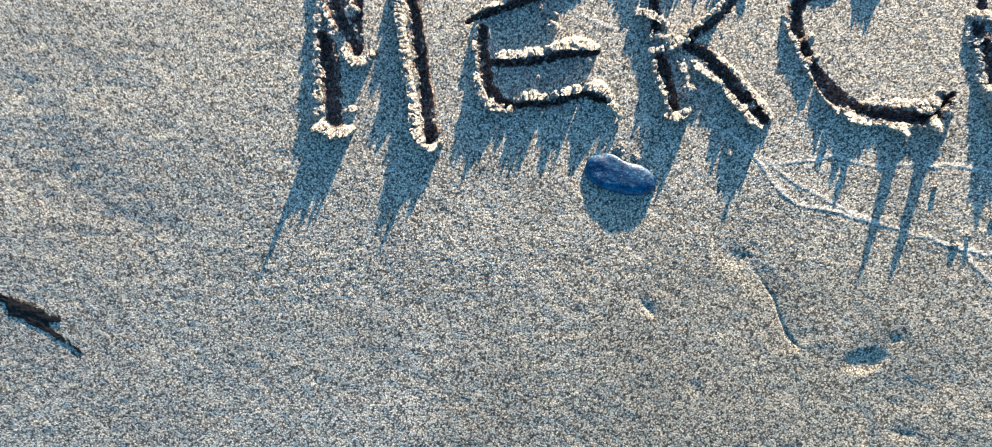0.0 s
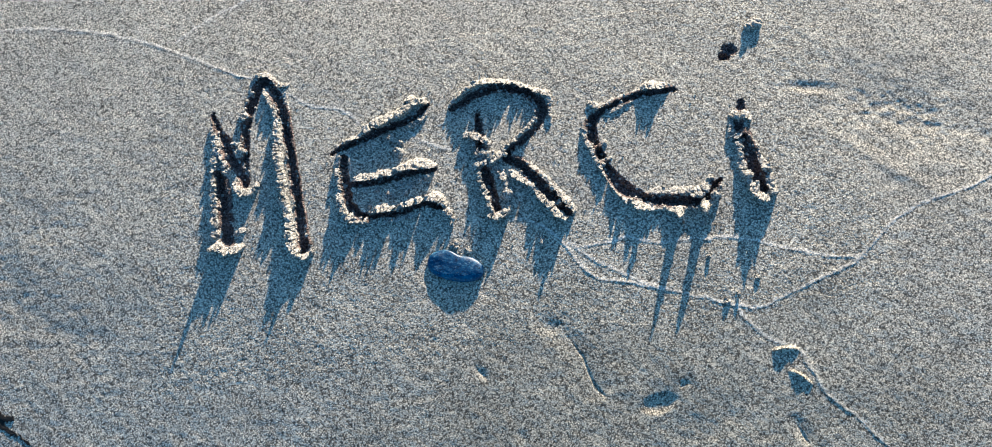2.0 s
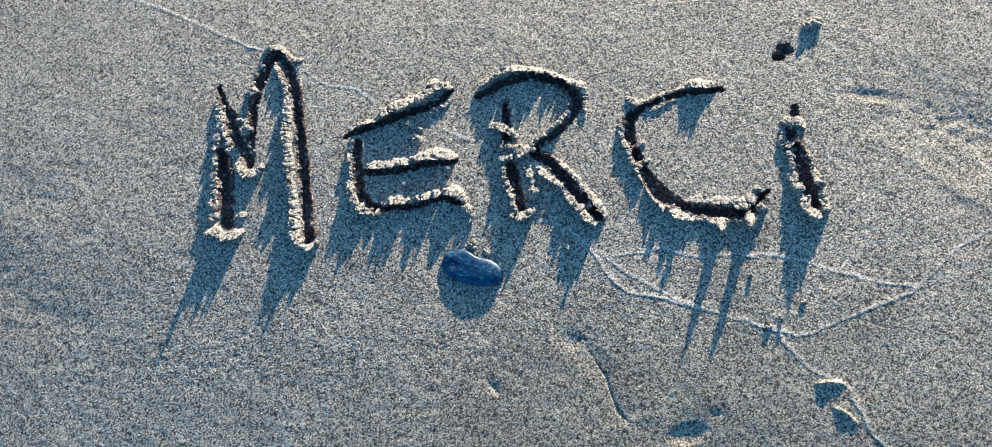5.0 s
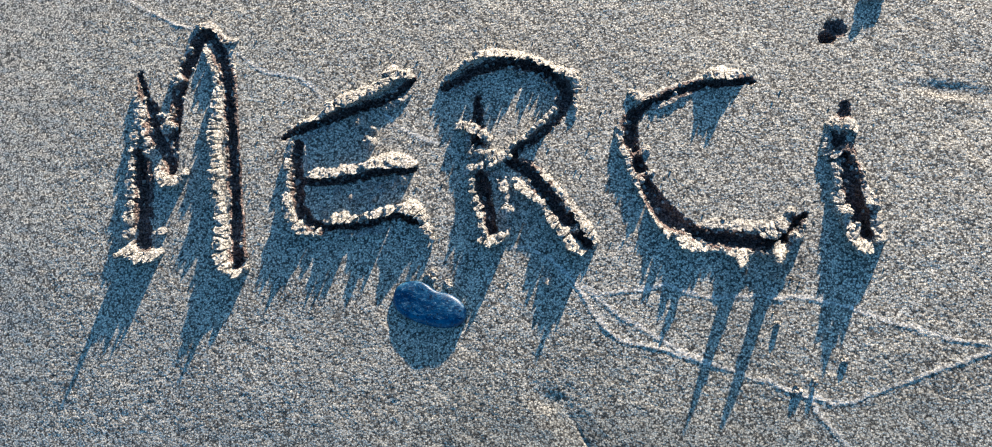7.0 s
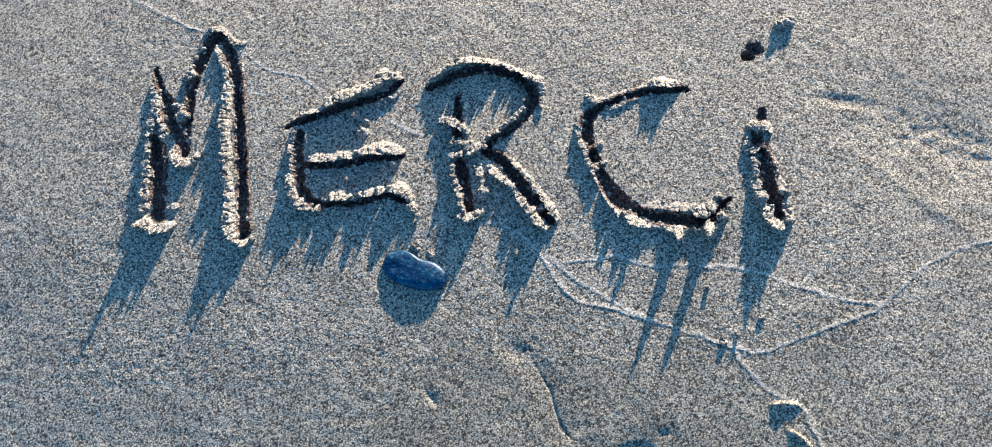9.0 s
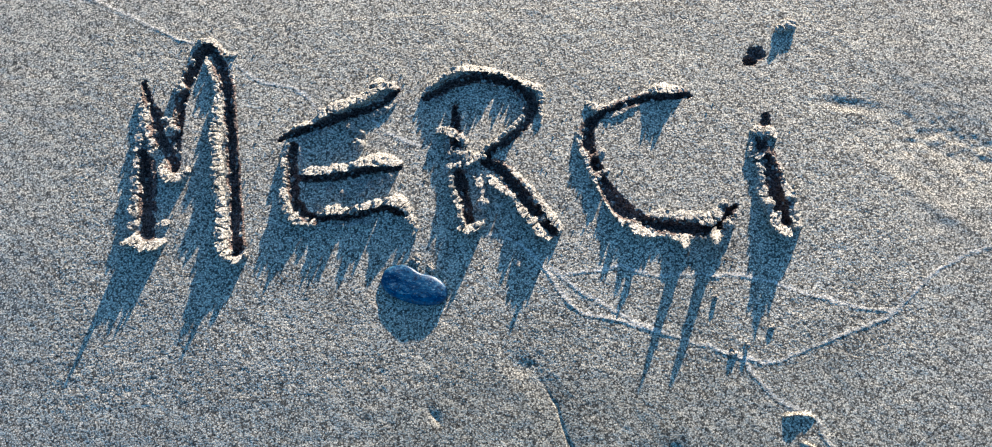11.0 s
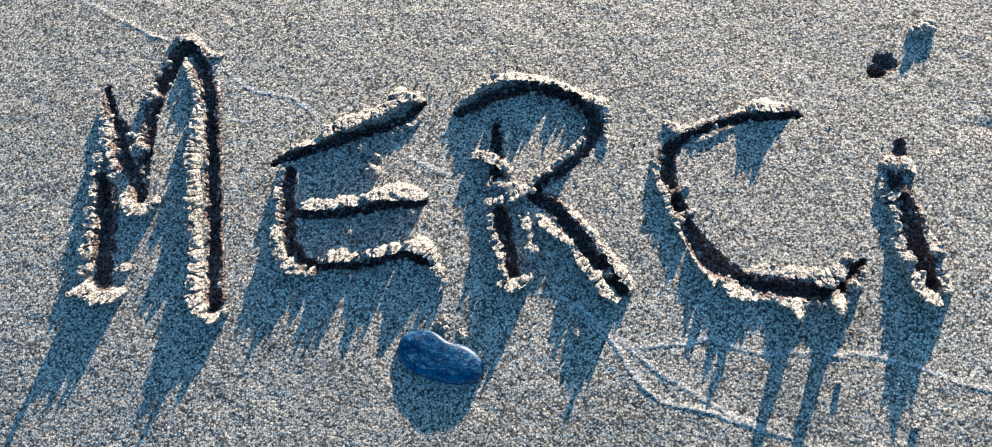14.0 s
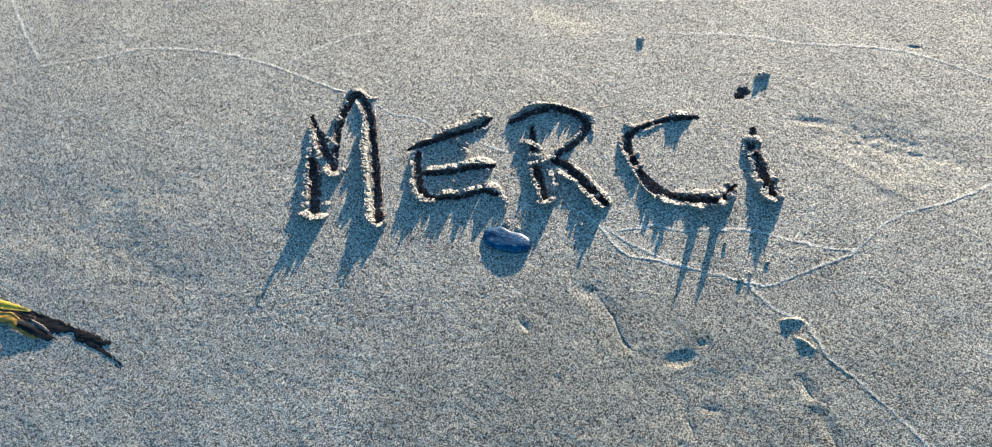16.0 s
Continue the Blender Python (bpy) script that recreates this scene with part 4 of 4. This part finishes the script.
def clod(x, y, rad, parent=None, base=(0, 0, 0), sink=0.25, name="sand_clod"):
    ob = new(name, rng.choice(CLODS))
    if parent:
        ob.parent = parent
    z = height_at(x, y) + rad * (0.8 - sink * 2)
    lean = float(LEANING[np.searchsorted(YS, y) - 1, np.searchsorted(XS, x) - 1])
    x, y = x - 0.39 * lean, y - 0.92 * lean
    ob.matrix_basis = Matrix.LocRotScale((x - base[0], y - base[1], z - base[2]),
                                         Euler((rng.uniform(-0.5, 0.5), rng.uniform(-0.5, 0.5), rng.uniform(0, 6.28))),
                                         (rad * rng.uniform(0.85, 1.3), rad * rng.uniform(0.8, 1.1), rad * rng.uniform(0.75, 1.05)))
    return ob


# ---- letters ----
for name in "MERCi":
    own = [s for s in STROKES if s[0] == name]
    mid = np.vstack([s[3] for s in own]).mean(0)
    base = (float(mid[0]), float(mid[1]), 0.0)
    ob = thing("sand_letter", base, "letter %s drawn into the sand with crumbly raised edges" % name, "letter", "letters of the word")
    for _, kind, no, c, half, high in own:
        mine = (FINE_OWNER == no) & (FINE_DAMP_SHADED == (kind == "groove"))
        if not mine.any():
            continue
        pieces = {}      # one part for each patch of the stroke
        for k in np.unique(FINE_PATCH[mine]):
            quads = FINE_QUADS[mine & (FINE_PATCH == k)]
            piece_ob = sheet(kind, quads, DAMP_SHADED if kind == "groove" else CRUST, ob, base)
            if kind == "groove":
                tagged(piece_ob, "dark damp groove with shade painted up its inner walls")
            pieces[piece_ob] = VERT[quads[:, 0], :2]

        def nearest(x, y):
            return min(pieces, key=lambda o: np.hypot(pieces[o][:, 0] - x, pieces[o][:, 1] - y).min()) if len(pieces) > 1 else next(iter(pieces))
        t = np.gradient(c, axis=0)
        t /= np.linalg.norm(t, axis=1)[:, None]
        if kind == "groove":
            for k in range(1, len(c) - 1):      # crumbs that dropped in, most along its edges
                if rng.random() < 0.42:
                    wide = float(np.interp(k / len(c), np.linspace(0, 1, len(half)), half))
                    out = rng.choice((-1, 1)) * rng.uniform(0.35, 1.05) * wide
                    x, y = c[k, 0] - t[k, 1] * out, c[k, 1] + t[k, 0] * out
                    clod(x, y, rng.uniform(0.0011, 0.0024), nearest(x, y), base, 0.2)
            continue
        k = 0.0
        while k < len(c) - 1:      # crumbs that lie on the ridges
            i = int(k)
            crest = float(np.interp(i / len(c), np.linspace(0, 1, len(high)), high))
            wide = float(np.interp(i / len(c), np.linspace(0, 1, len(half)), half))
            if crest > 0.0025:
                out = rng.uniform(-1.0, 1.0) * wide
                x, y = c[i, 0] - t[i, 1] * out, c[i, 1] + t[i, 0] * out
                clod(x, y, rng.uniform(0.0012, 0.0020) + 0.0018 * rng.random() ** 3, nearest(x, y), base, 0.38)
            k += rng.uniform(1.2, 4.4)
        for owner, hx, hy, rad in HEAPS:      # and crumbs that make up the heaps
            if owner == no:
                for _ in range(5):
                    x, y = hx + rng.uniform(-0.8, 0.8) * rad, hy + rng.uniform(-0.8, 0.8) * rad
                    clod(x, y, rad * rng.uniform(0.22, 0.45), nearest(x, y), base, 0.3)
    if name == "i":
        at_dot = FINE_OWNER == DOT
        sheet("dot", FINE_QUADS[at_dot & ~FINE_DAMP_SHADED], SAND, ob, base)
        tagged(sheet("dot_hole", FINE_QUADS[at_dot & FINE_DAMP_SHADED], DAMP_SHADED, ob, base), "dark round hole")

# ---- lone clumps of sand ----
for x, y, rad, count in ((0.381, 0.2365, 0.0062, 14), (0.3735, 0.2335, 0.0058, 9), (0.3685, 0.2310, 0.0044, 8), (0.260, -0.137, 0.0036, 4), (0.0485, -0.0255, 0.0046, 8), (0.249, -0.036, 0.0050, 3),
                         (0.248, -0.077, 0.0040, 2), (0.189, 0.334, 0.0060, 6), (0.066, 0.047, 0.0035, 2), (-0.063, -0.0165, 0.0050, 4), (-0.046, -0.0250, 0.0042, 4),
                         (-0.060, 0.022, 0.0042, 3), (0.275, -0.128, 0.0030, 2), (0.254, -0.018, 0.0050, 3), (0.302, -0.112, 0.003, 2)):
    ob = thing("sand_clump", (x, y, height_at(x, y)), "small crumbly clump of sand lying loose on the beach", "sand clump", "loose clumps")
    base = tuple(ob.location)
    for _ in range(count):      # heaped towards the lee side
        dx, dy = rng.uniform(-1, 1) * rad * 0.8, rng.uniform(-1, 1) * rad
        clod(x + dx, y + dy, rad * rng.uniform(0.45, 0.8), ob, base, 0.15 + 0.35 * dy / rad, "crumb")

# fine crumbs strewn round the letters
spots = np.vstack([s[3] for s in STROKES])
bm = bmesh.new()
for _ in range(500):
    cx, cy = spots[rng.randrange(len(spots))]
    x, y = cx + rng.gauss(0, 0.022), cy + rng.gauss(-0.004, 0.022)
    rad = rng.uniform(0.0005, 0.0012)
    m = Matrix.LocRotScale((x, y, height_at(x, y) + rad * 0.4), Euler((rng.uniform(0, 3), rng.uniform(0, 3), 0)), (rad, rad * 0.8, rad * 0.9))
    bmesh.ops.create_icosphere(bm, subdivisions=1, radius=1.0, matrix=m)
tagged(part("sand_crumbs", bm, CRUST), "fine loose crumbs of sand strewn round the letters", "sand", kind="stuff")


# ---- the blue stone ----
def stone():
    bm = bmesh.new()
    around, rings = 64, 18
    loops = []
    for k in range(1, rings):
        a = math.pi * k / rings
        z, r = math.cos(a), math.sin(a) ** 0.40
        loop = []
        for j in range(around):
            th = 2 * math.pi * j / around
            ex, ey = math.cos(th), math.sin(th)
            rad = (abs(ex) ** 2.3 + abs(ey) ** 2.3) ** (-1 / 2.3)
            px, py = 0.0368 * rad * ex, 0.0188 * rad * ey
            py -= 0.0040 * math.exp(-((px - 0.003) / 0.012) ** 2) * max(0.0, ey)      # the bay in its long side
            py *= 1.0 - 2.2 * px
            n = noise.noise(Vector((px * 55, py * 55, z * 1.2))) * 0.0011
            loop.append(bm.verts.new((px * r * (1 + n * 20), py * r * (1 + n * 20), 0.0058 * z + n * (z > 0) + (0.0012 * ex if z > 0 else 0))))
        loops.append(loop)
    for a, b in zip(loops, loops[1:]):
        for j in range(around):
            bm.faces.new((a[j], b[j], b[(j + 1) % around], a[(j + 1) % around]))
    bm.faces.new(loops[0][::-1])
    bm.faces.new(loops[-1])
    bmesh.ops.recalc_face_normals(bm, faces=bm.faces)
    ob = part("pebble", bm, STONE)
    ob.matrix_world = pose(-0.0635, -0.0440, height_at(-0.0635, -0.0440) + 0.0034, 0, 0, -22)
    return tagged(ob, "smooth dark blue bean-shaped pebble half sunk in sand", "stone")


stone()


# ---- the strip of seaweed ----
def blade(name, upper, lower, mat, lift, parent, label="", fold=0.0, ragged=0.0012, seed=1, n=80, across=10, thick=0.0008):
    """A leathery blade between its two edges, given in millimetres, as a closed skin that lies lift(t) over the sand."""
    ends = []
    for edge in (upper, lower):
        c = smoothed(np.array(edge) * 0.001)
        length = np.concatenate([[0], np.cumsum(np.hypot(*np.diff(c, axis=0).T))])
        at = np.linspace(0, length[-1], n + 1)
        ends.append(np.stack([np.interp(at, length, c[:, 0]), np.interp(at, length, c[:, 1])], 1))
    bm, base = bmesh.new(), parent.location
    top, low = [], []
    for k in range(n + 1):
        t, (a, b) = k / n, (Vector((*e[k], 0)) for e in ends)
        side = (b - a).normalized()
        a = a + side * ragged * (noise.noise(Vector((t * 17, seed, 0))) + 0.9 * noise.noise(Vector((t * 63, seed, 4))))
        b = b + side * ragged * (noise.noise(Vector((t * 19, seed, 8))) + 0.9 * noise.noise(Vector((t * 71, seed, 12))))
        row_t, row_l = [], []
        for j in range(across + 1):
            v = j / across
            p = a.lerp(b, v)
            z = height_at(p.x, p.y) + lift(t) + fold * (1 - t) * math.sin(v * 9 + seed) + 0.0004 * noise.noise(Vector((t * 30, v * 6, seed)))
            row_t.append(bm.verts.new((p.x - base.x, p.y - base.y, z + thick - base.z)))
            row_l.append(bm.verts.new((p.x - base.x, p.y - base.y, z - base.z)))
        top.append(row_t)
        low.append(row_l)
    for k in range(n):
        for j in range(across):
            bm.faces.new((top[k][j], top[k + 1][j], top[k + 1][j + 1], top[k][j + 1]))
            bm.faces.new((low[k][j], low[k][j + 1], low[k + 1][j + 1], low[k + 1][j]))
        for j in (0, across):
            bm.faces.new((top[k][j], low[k][j], low[k + 1][j], top[k + 1][j]))
    for k in (0, n):
        for j in range(across):
            bm.faces.new((top[k][j], top[k][j + 1], low[k][j + 1], low[k][j]))
    bmesh.ops.recalc_face_normals(bm, faces=bm.faces)
    return part(name, bm, mat, parent, label)


def seaweed():
    ob = thing("seaweed", (-0.76, -0.115, height_at(-0.76, -0.115)), "yellow and black rotting strip of seaweed lying on sand", "seaweed")

    def raised(t):
        return 0.0002 + 0.0085 * max(0.0, 1 - 1.15 * t)
    blade("dark_blade", [(-850, -66), (-778, -93), (-742, -106), (-702, -126), (-668, -147), (-657, -157), (-643, -170), (-619, -189)],
          [(-850, -78), (-778, -108), (-737, -130), (-706, -134), (-694, -147), (-667, -161), (-642, -175), (-619, -190)],
          WEED_BLACK, lambda t: -0.0002 + 0.006 * max(0, 0.4 - t), ob, "black rotted part", 0.0003, 0.0038, 2, 150)
    blade("torn_strand", [(-700, -126), (-664, -142), (-654, -149), (-643, -151)], [(-700, -140), (-664, -152), (-654, -157), (-642, -156)],
          WEED_BLACK, lambda t: 0.0001, ob, "", 0.0002, 0.0034, 3, 50, 5)
    blade("dark_end", [(-790, -108), (-765, -118), (-741, -131), (-729, -139)], [(-790, -118), (-768, -130), (-748, -140), (-739, -144)],
          WEED_BLACK, lambda t: 0.0004 + 0.004 * (1 - t), ob, "", 0.0006, 0.0016, 4, 40, 6)
    blade("yellow_blade", [(-930, -38), (-880, -54), (-830, -71), (-802, -81), (-777, -92)], [(-930, -58), (-880, -72), (-826, -87), (-796, -92), (-777, -95)],
          WEED_YELLOW, lambda t: 0.0012 + raised(t), ob, "bright yellow upper fold", 0.0014, 0.0012, 5)
    blade("brown_blade", [(-930, -56), (-826, -84), (-798, -92), (-766, -104)], [(-930, -68), (-824, -94), (-796, -103), (-766, -111)],
          WEED_BROWN, lambda t: 0.0006 + raised(t), ob, "dark brown middle fold", 0.0010, 0.0012, 8)
    blade("orange_blade", [(-930, -68), (-825, -91), (-798, -98), (-768, -128), (-757, -137)], [(-930, -90), (-821, -108), (-796, -120), (-775, -132), (-760, -139)],
          WEED_ORANGE, lambda t: 0.0010 + raised(t), ob, "orange-yellow lower fold", 0.0014, 0.0012, 9)
    blade("pale_shred", [(-770, -108), (-752, -118), (-739, -129)], [(-770, -111), (-754, -122), (-741, -131)],
          WEED_PALE, lambda t: 0.0026 - 0.001 * t, ob, "bleached shred", 0.0006, 0.0012, 11, 30, 4)


seaweed()
